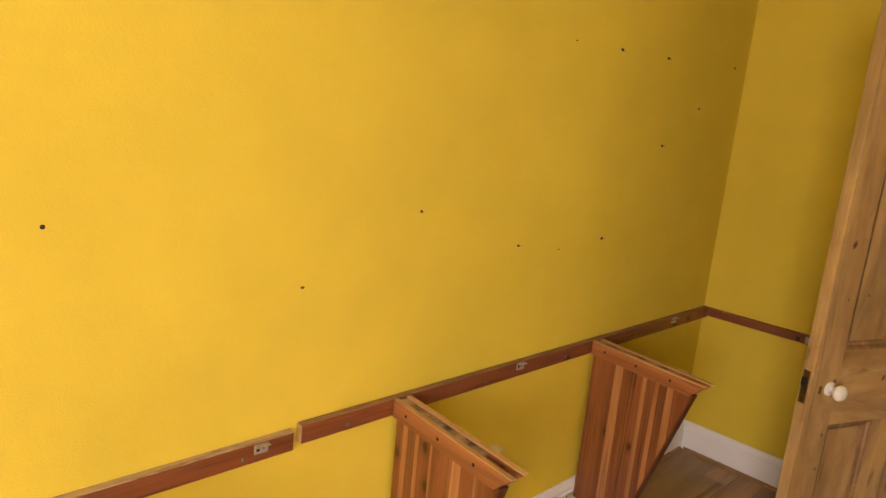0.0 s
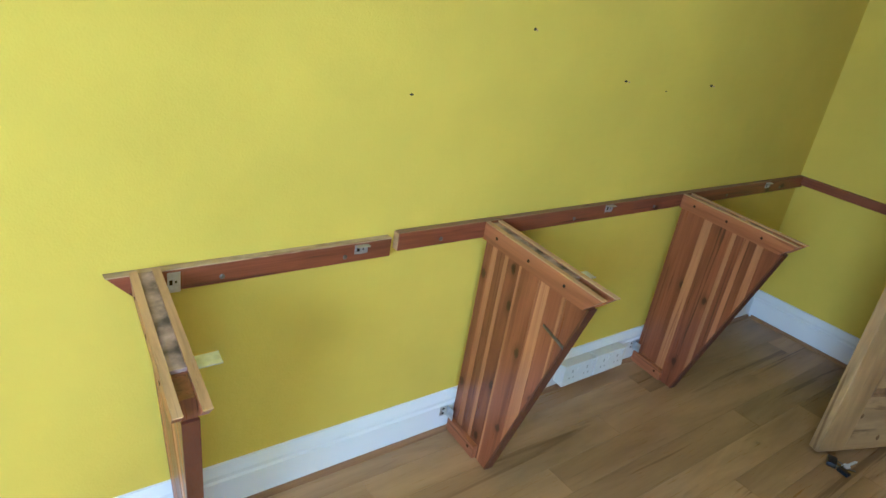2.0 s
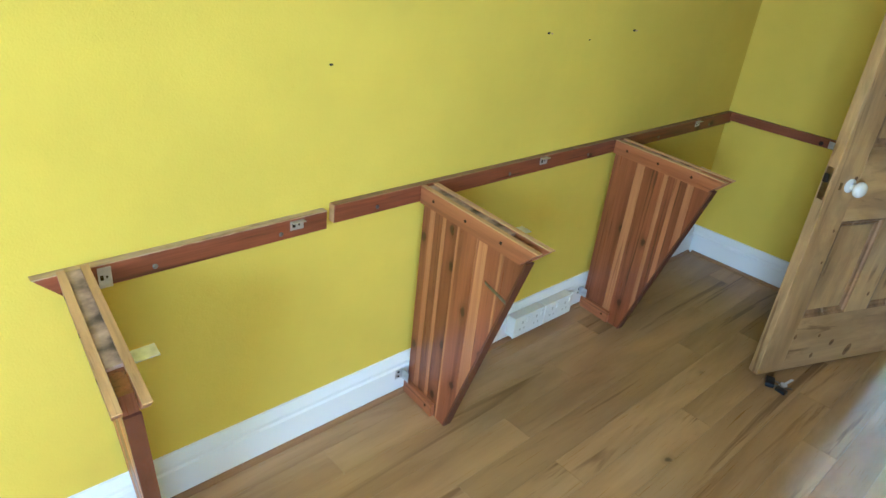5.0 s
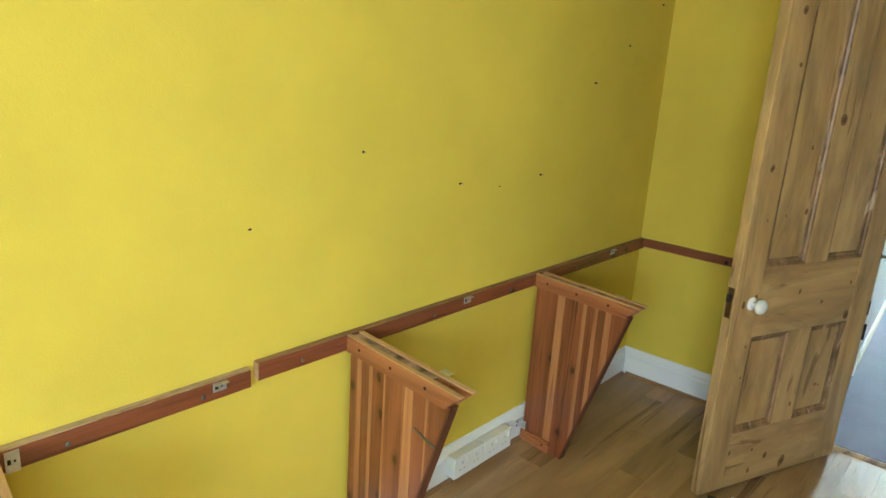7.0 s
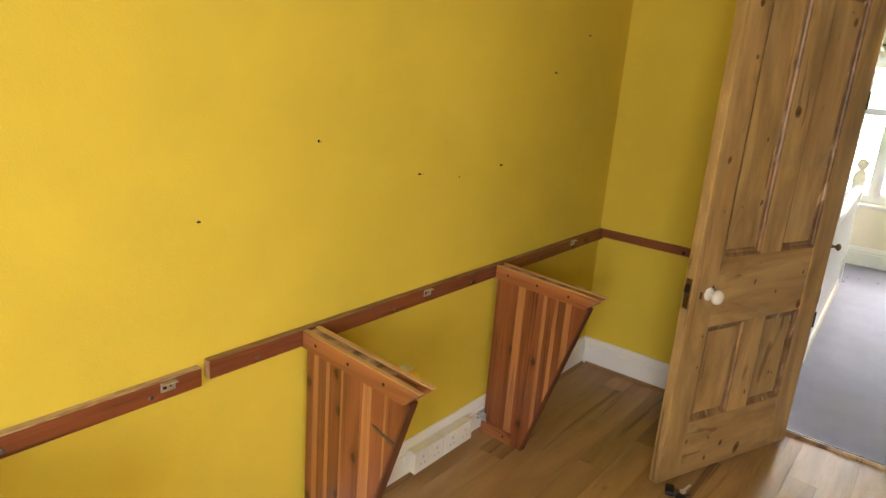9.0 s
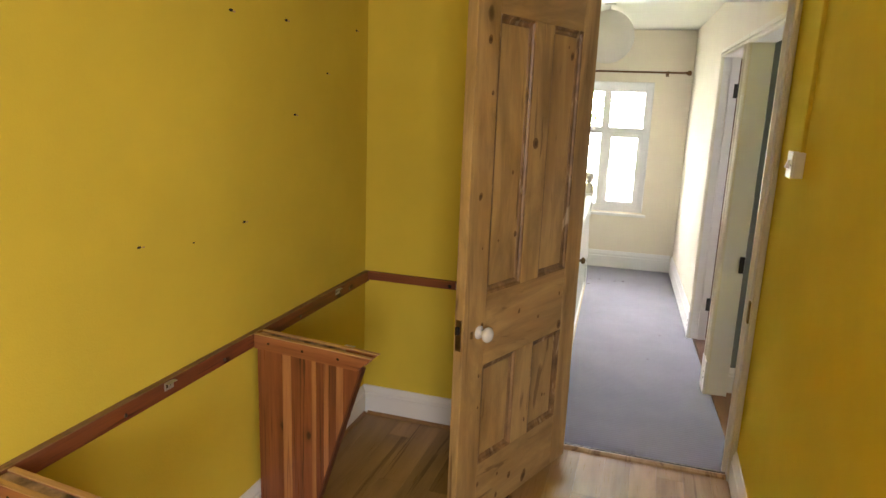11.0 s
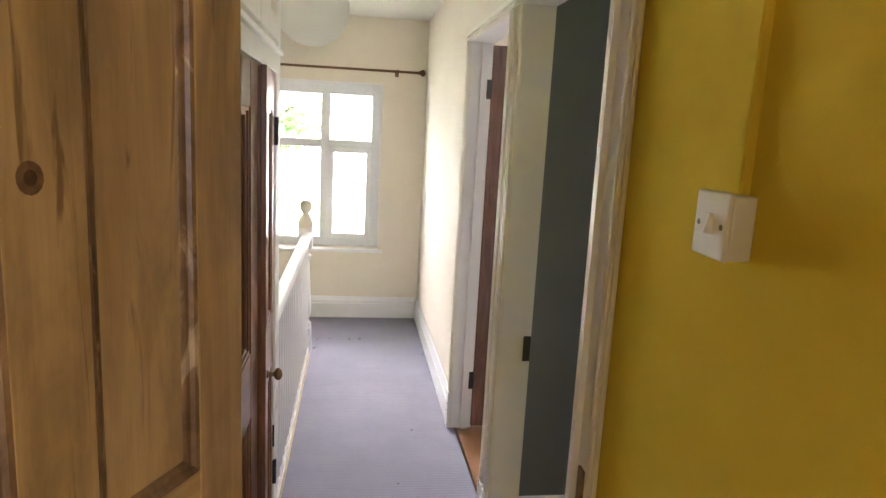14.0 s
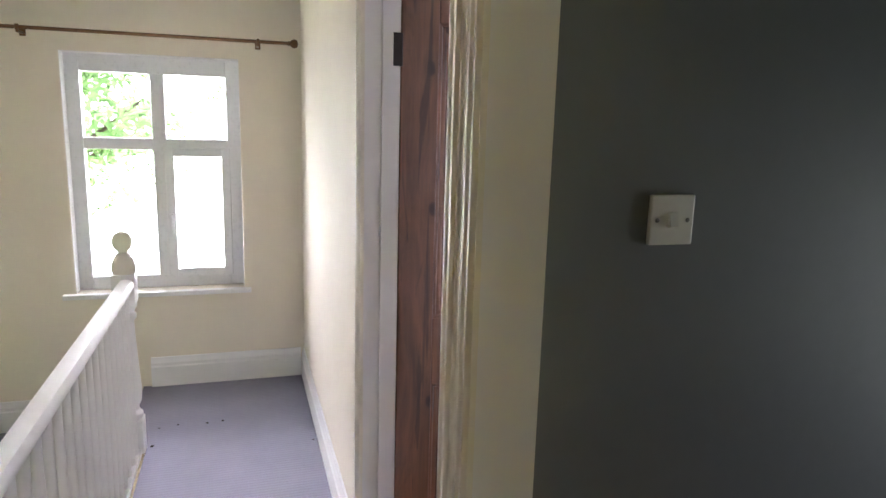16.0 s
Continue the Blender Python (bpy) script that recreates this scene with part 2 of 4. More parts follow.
VARNISH = wood("varnished_brown_pine", (0.25, 0.105, 0.044), (0.13, 0.052, 0.023), 2, 0.24, 12.0, 0.2, 0.12, None, 5.0, 0.10, 0.28, 0.35)
VARNISH_CROSS = wood("varnished_brown_pine_cross_grain", (0.25, 0.105, 0.044), (0.13, 0.052, 0.023), 0, 0.24, 12.0, 0.2, 0.12, None, 5.0, 0.10, 0.28, 0.35)
OLD_PINE = wood("old_dark_pine", (0.17, 0.075, 0.035), (0.085, 0.036, 0.018), 2, 0.42, 12.0, 0.3, 0.15, (0.04, 0.018, 0.01), 6.0, 0.0, 0.3, 0.45, 1, (1.4, 24.0))
for m in (VARNISH, VARNISH_CROSS):
    lacquer = m.node_tree.nodes["Principled BSDF"].inputs["Roughness"]
    m.node_tree.links.remove(lacquer.links[0])
    lacquer.default_value = 0.36
    soften(m, 0.32)
    m.node_tree.nodes["Bump"].inputs["Strength"].default_value = 0.02
SLOT = plain("socket_slot_grey", (0.55, 0.53, 0.48), 0.7, 0, 0.2)
KNOT = plain("pine_knot", (0.24, 0.13, 0.055), 0.5, 0, 0.55, 60.0)
KNOT_DARK = plain("pine_knot_heart", (0.12, 0.06, 0.026), 0.5, 0, 0.5, 90.0)
SILVER = plain("bright_nickel", (0.80, 0.80, 0.80), 0.35, 0.4, 0.08)
DARK_EDGE = wood("dark_stained_edge", (0.13, 0.042, 0.02), (0.07, 0.022, 0.011), 2, 0.4, 12.0, 0.0, 0.1)
GLUE = plain("old_glue_and_filler", (0.52, 0.36, 0.28), 0.7, 0, 0.9, 22.0)
ZINC = plain("zinc_plate", (0.68, 0.69, 0.70), 0.34, 0.8, 0.3)
STEEL = plain("worn_steel", (0.30, 0.29, 0.28), 0.4, 1.0, 0.4)
BRASS = plain("aged_brass", (0.28, 0.19, 0.09), 0.42, 1.0, 0.4)
IRON = plain("black_iron", (0.03, 0.026, 0.022), 0.5, 0.4, 0.3)
CERAMIC = plain("white_ceramic", (0.80, 0.79, 0.76), 0.12, 0, 0.03)
PLASTIC = plain("white_plastic", (0.76, 0.75, 0.71), 0.3, 0, 0.04)
UPVC = plain("white_upvc", (0.80, 0.81, 0.83), 0.25, 0, 0.03)
BLACK = plain("black_plastic", (0.012, 0.012, 0.013), 0.35, 0, 0.2)
HOLE = plain("dark_hole", (0.03, 0.018, 0.01), 0.9, 0, 0.4)
CABLE = plain("yellow_cable_sleeve", (0.62, 0.44, 0.05), 0.45, 0, 0.1)
BRONZE = plain("bronze_finish", (0.17, 0.085, 0.03), 0.4, 0.6, 0.3)
PAPER = plain("white_rice_paper", (0.80, 0.79, 0.75), 0.8, 0, 0.04, 20.0)
GOLD = plain("gold_edge_strip", (0.58, 0.47, 0.29), 0.38, 0.6, 0.45)
CARPET = carpeted("grey_cord_carpet", (0.215, 0.212, 0.272))
BARK = plain("bark", (0.10, 0.07, 0.05), 0.9, 0, 0.4, 8.0)
LEAF = plain("leaf_green", (0.24, 0.42, 0.13), 0.6, 0, 0.4, 3.0)
GRASS = plain("garden_grass", (0.10, 0.16, 0.05), 0.9, 0, 0.35, 1.2)
ln_ = LEAF.node_tree
through_leaf = add(ln_, "ShaderNodeBsdfTranslucent", Color=(0.10, 0.17, 0.075, 1))
half_leaf = add(ln_, "ShaderNodeMixShader", Fac=0.5)
ln_.links.new(ln_.nodes["Principled BSDF"].outputs[0], half_leaf.inputs[1])
ln_.links.new(through_leaf.outputs[0], half_leaf.inputs[2])
ln_.links.new(half_leaf.outputs[0], ln_.nodes["Material Output"].inputs["Surface"])
pn_ = PAPER.node_tree
lit_through = add(pn_, "ShaderNodeBsdfTranslucent", Color=(0.85, 0.84, 0.80, 1))
half_paper = add(pn_, "ShaderNodeMixShader", Fac=0.5)
pn_.links.new(pn_.nodes["Principled BSDF"].outputs[0], half_paper.inputs[1])
pn_.links.new(lit_through.outputs[0], half_paper.inputs[2])
pn_.links.new(half_paper.outputs[0], pn_.nodes["Material Output"].inputs["Surface"])
glass_mat, gnt, gp = node_mat("window_glass")
gp.inputs["Base Color"].default_value = (1, 1, 1, 1)
gp.inputs["Roughness"].default_value = 0.0
gp.inputs["IOR"].default_value = 1.1
gp.inputs["Transmission Weight"].default_value = 1.0


# ---- building helpers ----
def box(bm, x0, x1, y0, y1, z0, z1, bevel=0.0):
    v = [bm.verts.new((x, y, z)) for x in (x0, x1) for y in (y0, y1) for z in (z0, z1)]
    faces = [bm.faces.new([v[i] for i in q]) for q in ((0, 1, 3, 2), (4, 6, 7, 5), (0, 4, 5, 1), (2, 3, 7, 6), (0, 2, 6, 4), (1, 5, 7, 3))]
    if bevel:
        edges = list({e for f in faces for e in f.edges})
        bmesh.ops.bevel(bm, geom=edges, offset=bevel, segments=2, profile=0.6, affect="EDGES")
    return bm


def prism(bm, outline, lo, hi, axis):
    """Extrude a flat outline of (a, b) between lo and hi along an axis; a, b are the other two axes in order."""
    def at(a, b, c):
        return {0: (c, a, b), 1: (a, c, b), 2: (a, b, c)}[axis]
    p0 = [bm.verts.new(at(a, b, lo)) for a, b in outline]
    p1 = [bm.verts.new(at(a, b, hi)) for a, b in outline]
    bm.faces.new(p0)
    bm.faces.new(list(reversed(p1)))
    n = len(outline)
    for i in range(n):
        j = (i + 1) % n
        bm.faces.new([p0[j], p0[i], p1[i], p1[j]])
    bmesh.ops.recalc_face_normals(bm, faces=bm.faces)
    return bm


def lathe(bm, profile, m=None, seg=24):
    """Turn a profile of (radius, z) about z."""
    rings = []
    for r, z in profile:
        rings.append([bm.verts.new((r * math.cos(2 * math.pi * i / seg), r * math.sin(2 * math.pi * i / seg), z)) for i in range(seg)])
    for a, b in zip(rings, rings[1:]):
        for i in range(seg):
            j = (i + 1) % seg
            bm.faces.new([a[i], a[j], b[j], b[i]])
    bm.faces.new(list(reversed(rings[0])))
    bm.faces.new(rings[-1])
    new_verts = [v for r in rings for v in r]
    if m is not None:
        bmesh.ops.transform(bm, matrix=m, verts=new_verts)
    bmesh.ops.recalc_face_normals(bm, faces=bm.faces)
    return bm


def part(name, bm, material, parent=None, label="", smooth=False, at=None):
    """Link a bmesh as one mesh object, under a thing or a part if a parent is given."""
    me = bpy.data.meshes.new(name)
    bm.to_mesh(me)
    bm.free()
    me.materials.append(material)
    if smooth:
        for poly in me.polygons:
            poly.use_smooth = True
        me.set_sharp_from_angle(angle=radians(38))
    o = new(name, me)
    if parent is not None:
        o.parent = parent
    if at is not None:
        o.matrix_basis = at
    if label:
        tagged(o, label)
    return o


def thing(name, at, label, category, group="", kind=""):
    o = new(name)
    o.empty_display_size = 0.1
    o.matrix_basis = at
    return tagged(o, label, category, group, kind)


def shell(name, bm, material, label, category="wall"):
    return tagged(part(name, bm, material), label, category, "", "structure")


def slab_with_holes(bm, axis, p0, p1, a0, a1, z0, z1, holes=()):
    """A wall slab between p0 and p1 on its thin axis (0: x, 1: y), with rectangular holes (a0, a1, z0, z1)."""
    cuts_a = sorted({a0, a1, *(h[0] for h in holes), *(h[1] for h in holes)})
    cuts_z = sorted({z0, z1, *(h[2] for h in holes), *(h[3] for h in holes)})
    for b0, b1 in zip(cuts_a, cuts_a[1:]):
        open_spans = []
        for c0, c1 in zip(cuts_z, cuts_z[1:]):
            if any(h[0] <= b0 and b1 <= h[1] and h[2] <= c0 and c1 <= h[3] for h in holes):
                continue
            if open_spans and abs(open_spans[-1][1] - c0) < 1e-6:
                open_spans[-1][1] = c1
            else:
                open_spans.append([c0, c1])
        for c0, c1 in open_spans:
            if axis == 0:
                box(bm, p0, p1, b0, b1, c0, c1)
            else:
                box(bm, b0, b1, p0, p1, c0, c1)
    return bm


B = bmesh.new
CEIL, LAND_CEIL = 2.36, 2.262
LONG_Y, END_X, RIGHT_Y, BACK_X = 1.66, 4.27, -0.068, -1.00
BAY_Y, BAY_X = -1.75, 2.05
HALL_Y, HALL_X0, WIN_X = 0.0, 4.39, 8.08
DOOR_Y0, DOOR_Y1, DOOR_H = -0.043, 0.690, 1.960

# ---- shell of the yellow room ----
shell("wall_north", slab_with_holes(B(), 1, LONG_Y, LONG_Y + 0.14, BACK_X - 0.3, END_X, 0, CEIL), YELLOW, "long bright yellow painted wall with screw holes")
shell("wall_east", slab_with_holes(B(), 0, END_X, HALL_X0 - 0.006, RIGHT_Y - 0.1, LONG_Y + 0.14, 0, CEIL, [(DOOR_Y0 - 0.025, DOOR_Y1 + 0.025, 0, DOOR_H + 0.03)]), YELLOW, "yellow painted end wall with a doorway")
shell("wall_south", slab_with_holes(B(), 1, RIGHT_Y - 0.12, RIGHT_Y, BAY_X, END_X, 0, CEIL), YELLOW, "yellow painted side wall with a slight sheen")
shell("wall_west", slab_with_holes(B(), 0, BACK_X - 0.3, BACK_X, BAY_Y, LONG_Y, 0, CEIL, [(-1.20, 0.10, 0.90, 2.05)]), YELLOW, "yellow painted back wall with a window opening")
# assumed bay, never in view: holds the south lamp, its return wall shades the corner
shell("wall_bay", slab_with_holes(B(), 1, BAY_Y - 0.2, BAY_Y, BACK_X - 0.3, BAY_X + 0.12, 0, CEIL, [(-0.20, 1.00, 0.90, 2.10)]), YELLOW, "assumed plain yellow wall out of view, opened for the south lamp")
shell("wall_bay_side", box(B(), BAY_X, BAY_X + 0.12, BAY_Y, RIGHT_Y - 0.121, 0, CEIL), YELLOW, "assumed plain yellow return wall that keeps lamp light off the far corner")
shell("floor_bay", box(B(), BACK_X - 0.3, BAY_X, BAY_Y, RIGHT_Y - 0.001, -0.12, 0.0), OAK, "oak-look laminate floor of the assumed bay", "floor")
shell("ceiling_bay", box(B(), BACK_X - 0.3, BAY_X + 0.12, BAY_Y, RIGHT_Y - 0.001, CEIL - 0.002, CEIL + 0.12), CEILING, "white painted ceiling of the assumed bay", "ceiling")
shell("ceiling", box(B(), BACK_X - 0.3, END_X, RIGHT_Y, LONG_Y, CEIL - 0.002, CEIL + 0.12), CEILING, "white painted ceiling of the yellow room", "ceiling")
floor = shell("floor", box(B(), BACK_X - 0.3, END_X + 0.03, RIGHT_Y, LONG_Y, -0.12, -0.012), HOLE, "floor laid with oak-look laminate planks", "floor")

# skirting: moulded profile of (depth, height)
SKIRT = [(0, 0), (0.018, 0), (0.018, 0.096), (0.013, 0.101), (0.013, 0.110), (0.016, 0.115), (0.010, 0.130), (0.006, 0.142), (0, 0.144)]
TALL = [(d, h * 1.16) for d, h in SKIRT]


def skirting(name, profile, axis, wall, sign, a0, a1, material, label, z=0.0):
    bm = B()
    outline = [(wall + sign * d, z + h) for d, h in profile]
    prism(bm, outline, a0, a1, axis)
    return shell(name, bm, material, label, "skirting board")


skirting("baseboard_north", SKIRT, 0, LONG_Y, -1, BACK_X, END_X - 0.019, TRIM, "white gloss moulded skirting board along the yellow wall")
skirting("baseboard_east", SKIRT, 1, END_X, -1, DOOR_Y1 + 0.08, LONG_Y, TRIM, "white gloss moulded skirting board on the end wall")
skirting("baseboard_south", SKIRT, 0, RIGHT_Y, 1, BAY_X, END_X - 0.02, TRIM, "white gloss moulded skirting board on the side wall")

# quarter bead along the floor edge
shell("trim_north", prism(B(), [(LONG_Y - 0.018, 0), (LONG_Y - 0.032, 0), (LONG_Y - 0.030, 0.008), (LONG_Y - 0.024, 0.013), (LONG_Y - 0.018, 0.014)], BACK_X, END_X - 0.034, 0), BEAD, "oak-look scotia bead at the floor edge", "bead")
shell("trim_east", prism(B(), [(END_X - 0.018, 0), (END_X - 0.032, 0), (END_X - 0.030, 0.008), (END_X - 0.024, 0.013), (END_X - 0.018, 0.014)], DOOR_Y1 + 0.1, LONG_Y - 0.034, 1), BEAD, "oak-look scotia bead on the end wall", "bead")

# ---- yellow room doorway: lining, architraves, threshold ----
FLUTES = [(0, 0), (0.0, 0.012), (0.006, 0.020), (0.014, 0.020), (0.018, 0.014), (0.026, 0.014), (0.030, 0.020), (0.040, 0.020), (0.044, 0.013), (0.054, 0.013), (0.058, 0.010), (0.064, 0.010), (0.064, 0)]


def architrave(bm, axis, wall, sign, a0, a1, top, width=0.064, w_left=None, w_right=None):
    """Moulded frame on a wall face round an opening a0..a1: legs and head, mitre-free."""
    for edge, way in ((a0, -1), (a1, 1)):
        k = width / 0.064
        if way < 0 and w_left is not None:
            k = w_left / 0.064
        if way > 0 and w_right is not None:
            k = w_right / 0.064
        if k < 0.05:
            continue
        leg = [(edge + way * s * k, wall + sign * d) for s, d in FLUTES]
        if axis == 0:
            leg = [(b, a) for a, b in leg]
        prism(bm, leg, 0, top, 2)
    k = width / 0.064
    wl = width if w_left is None else w_left
    wr = width if w_right is None else w_right
    head = [(wall + sign * d, top + s * k) for s, d in FLUTES]
    prism(bm, head, a0 - wl, a1 + wr, 1 - axis)
    return bm


def lining(bm, axis, p0, p1, a0, a1, top, t=0.025):
    for b0, b1, c0, c1 in ((a0 - t, a0, 0, top), (a1, a1 + t, 0, top), (a0 - t, a1 + t, top, top + t)):
        if axis == 0:
            box(bm, p0, p1, b0, b1, c0, c1)
        else:
            box(bm, b0, b1, p0, p1, c0, c1)
    return bm


door_frame = shell("door_frame_1", lining(B(), 0, END_X - 0.003, HALL_X0 + 0.001, DOOR_Y0, DOOR_Y1, DOOR_H), TRIM, "white gloss door lining of the yellow room", "door frame")
part("architrave", architrave(B(), 0, END_X, -1, DOOR_Y0, DOOR_Y1, DOOR_H, 0.064, 0.0265), CREAM_TRIM, door_frame)
part("architrave", architrave(B(), 0, HALL_X0 - 0.006, 1, DOOR_Y0, DOOR_Y1, DOOR_H, 0.064, 0.0), CREAM_TRIM, door_frame)
part("strike_plate", box(B(), END_X - 0.001, END_X + 0.030, DOOR_Y0 - 0.002, DOOR_Y0 + 0.006, 0.70, 0.79, 0.001), BRASS, door_frame, "aged brass strike plate")
part("door_stop", box(B(), END_X + 0.05, END_X + 0.075, DOOR_Y0 - 0.002, DOOR_Y0 + 0.014, 0.0, DOOR_H - 0.002), TRIM, door_frame)
bm = B()
prism(bm, [(END_X - 0.012, 0.0), (END_X - 0.006, 0.006), (END_X + 0.012, 0.010), (END_X + 0.028, 0.006), (END_X + 0.034, 0.0)], DOOR_Y0 + 0.001, DOOR_Y1 - 0.001, 1)
threshold = tagged(part("threshold_strip", bm, OAK), "oak-look threshold with a metal edge between laminate and carpet", "threshold", "", "structure")
part("metal_edge", box(B(), END_X + 0.0345, END_X + 0.046, DOOR_Y0 + 0.001, DOOR_Y1 - 0.001, 0.0, 0.007, 0.002), STEEL, threshold)


# ---- panelled doors ----
def panelled_door(width, height, thick, rails, stile, muntin, mats, parent, bevel=0.004):
    """Framed door in its own space: x from the hinge side, y through the thickness, z up. rails: (z0, z1) of each rail, bottom up."""
    m_up, m_cross, m_mould = mats
    for x0, x1 in ((0, stile), (width - stile, width)):
        part("stile", box(B(), x0, x1, 0, thick, 0, height, bevel), m_up, parent)
    for z0, z1 in rails:
        part("rail", box(B(), stile, width - stile, 0.0007, thick - 0.0007, z0, z1, 0.002), m_cross, parent)
    cols = [(stile, width - stile)]
    if muntin:
        c = width / 2
        cols = [(stile, c - muntin / 2), (c + muntin / 2, width - stile)]
        for (a, b), (c2, d) in zip(rails, rails[1:]):
            part("muntin", box(B(), c - muntin / 2, c + muntin / 2, 0.0004, thick - 0.0004, b, c2, 0.002), m_up, parent)
    for (a, b), (c2, d) in zip(rails, rails[1:]):
        for x0, x1 in cols:
            panel = part("panel", box(B(), x0 - 0.004, x1 + 0.004, thick * 0.36, thick * 0.64, b - 0.004, c2 + 0.004), m_up, parent)
            for face, way in ((0.0, 1), (thick, -1)):
                bm = B()
                inner = thick * 0.36
                prof = [(0.0, 0.001), (0.007, 0.003), (0.012, 0.009), (0.020, 0.010), (0.024, inner - 0.002), (0.026, inner), (0.0, inner)]
                for i in range(len(prof)):
                    s0, d0 = prof[i]
                    s1, d1 = prof[(i + 1) % len(prof)]
                    y0, y1 = face + way * d0, face + way * d1
                    o = [bm.verts.new(q) for q in ((x0 + s0, y0, b + s0), (x1 - s0, y0, b + s0), (x1 - s0, y0, c2 - s0), (x0 + s0, y0, c2 - s0))]
                    n = [bm.verts.new(q) for q in ((x0 + s1, y1, b + s1), (x1 - s1, y1, b + s1), (x1 - s1, y1, c2 - s1), (x0 + s1, y1, c2 - s1))]
                    for k in range(4):
                        j = (k + 1) % 4
                        bm.faces.new([o[k], o[j], n[j], n[k]])
                bmesh.ops.remove_doubles(bm, verts=bm.verts, dist=1e-5)
                bmesh.ops.recalc_face_normals(bm, faces=bm.faces)
                part("moulding", bm, m_mould, panel)


def knob(bm, m, r=0.027, reach=0.055):
    prof = [(r * 0.62, 0.0), (r * 0.66, 0.004), (r * 0.40, 0.008), (r * 0.36, 0.020)]
    prof += [(r * math.sin(a) if a < 3.0 else 0.001, 0.020 + (reach - 0.020) * (1 - math.cos(a)) / 2) for a in [0.5 + 2.6 * i / 9 for i in range(10)]]
    return lathe(bm, prof, m, 20)


DOOR_W, DOOR_T = 0.790, 0.040
leaf_dir = 158.4
door = thing("door_1", pose(4.213, 0.681, 0.012, 0, 0, leaf_dir), "open stripped pine four-panel door with white knob", "door", "", "structure")
panelled_door(DOOR_W, 1.938, DOOR_T, [(0, 0.232), (0.620, 0.880), (1.80, 1.938)], 0.122, 0.120, (PINE, PINE_CROSS, MOULD), door)

for face, turn in ((DOOR_T, -90), (0.0, 90)):
    k = part("knob", knob(B(), Matrix.Identity(4)), CERAMIC, door, "round white ceramic door knob", True, pose(DOOR_W - 0.088, face, 0.752, turn, 0, 0))
    part("knob_neck", lathe(B(), [(0.0085, 0.006), (0.0085, 0.024)], None, 14), STEEL, k, "", True)
    part("rose", lathe(B(), [(0.024, 0.0), (0.024, 0.003), (0.018, 0.007), (0.012, 0.008)], None, 20), CERAMIC, k, "", True)
    part("keyhole_cover", box(B(), DOOR_W - 0.050, DOOR_W - 0.040, min(face, face + 0.003 * (1 if face else -1)), max(face, face + 0.003 * (1 if face else -1)), 0.739, 0.764, 0.001), BRASS, door)
latch = part("latch_plate", box(B(), DOOR_W - 0.0005, DOOR_W + 0.003, 0.009, 0.031, 0.702, 0.812, 0.001), BRASS, door, "aged brass mortice latch plate")
part("latch_bolt", box(B(), DOOR_W + 0.002, DOOR_W + 0.013, 0.013, 0.027, 0.762, 0.790, 0.002), IRON, latch)

# knots of the stripped pine: distance from the free edge, height, radius, depth of the surface
FACE, SUNK = DOOR_T - 0.0002, DOOR_T * 0.64
for u, z, rad, depth in ((0.072, 1.70, 0.011, FACE), (0.098, 1.54, 0.008, FACE), (0.060, 1.213, 0.011, FACE), (0.085, 1.039, 0.004, FACE), (0.105, 0.768, 0.008, FACE), (0.100, 0.582, 0.007, FACE), (0.104, 0.461, 0.006, FACE),
                         (0.376, 1.376, 0.019, FACE), (0.300, 1.058, 0.010, SUNK), (0.262, 1.279, 0.006, SUNK), (0.196, 1.047, 0.005, SUNK), (0.620, 1.69, 0.012, SUNK), (0.590, 1.72, 0.005, SUNK),
                         (0.340, 0.765, 0.008, FACE), (0.480, 0.712, 0.007, FACE), (0.635, 0.774, 0.006, FACE), (0.650, 0.640, 0.018, FACE), (0.580, 0.350, 0.007, SUNK), (0.600, 0.345, 0.005, SUNK), (0.425, 0.300, 0.008, FACE),
                         (0.128, 0.150, 0.009, FACE), (0.255, 0.138, 0.006, FACE), (0.340, 0.095, 0.011, FACE), (0.255, 0.048, 0.009, FACE), (0.450, 0.045, 0.019, FACE)):
    k = part("knot", lathe(B(), [(rad, 0), (rad * 0.9, 0.0006), (rad * 0.3, 0.0008)], None, 14), KNOT, door, "", False, pose(DOOR_W - u, depth, z * 1.010, -90) @ pose(0, 0, 0, 0, 0, 900 * u % 50 - 25) @ Matrix.Diagonal((0.75 + 0.35 * (z * 7 % 1), 1.0 + 0.5 * (u * 11 % 1), 1, 1)))
    if rad > 0.010:
        part("knot_heart", lathe(B(), [(rad * 0.5, 0.0006), (rad * 0.45, 0.0012), (rad * 0.1, 0.0013)], None, 12), KNOT_DARK, k)

# ---- long wall: batten rail left by a removed desk ----
RAIL_Z1, RAIL_H, RAIL_D = 0.732, 0.050, 0.022
RY = LONG_Y - RAIL_D


def batten(x0, x1, mitre, label, top):
    o = thing("wall_batten", pose(0, 0, 0), label, "batten", "desk battens on the wall")
    z0, z1 = RAIL_Z1 - RAIL_H, RAIL_Z1
    bm = B()
    prism(bm, [(x0 + mitre, z0), (x1, z0), (x1, z1 - 0.0025), (x0 + 0.003, z1 - 0.0025)], RY, LONG_Y - 0.001, 1)
    part("board", bm, RED_RAIL, o)
    part("top_edge", prism(B(), [(x0 + 0.002, z1 - 0.0025), (x1, z1 - 0.0025), (x1, z1), (x0, z1)], RY, LONG_Y - 0.001, 1), top, o, "unstained top edge")
    return o


def screw(parent, m, r=0.006):
    part("screw", lathe(B(), [(r, 0), (r, 0.0015), (r * 0.6, 0.003), (r * 0.1, 0.003)], None, 10), STEEL, parent, "", True, m)


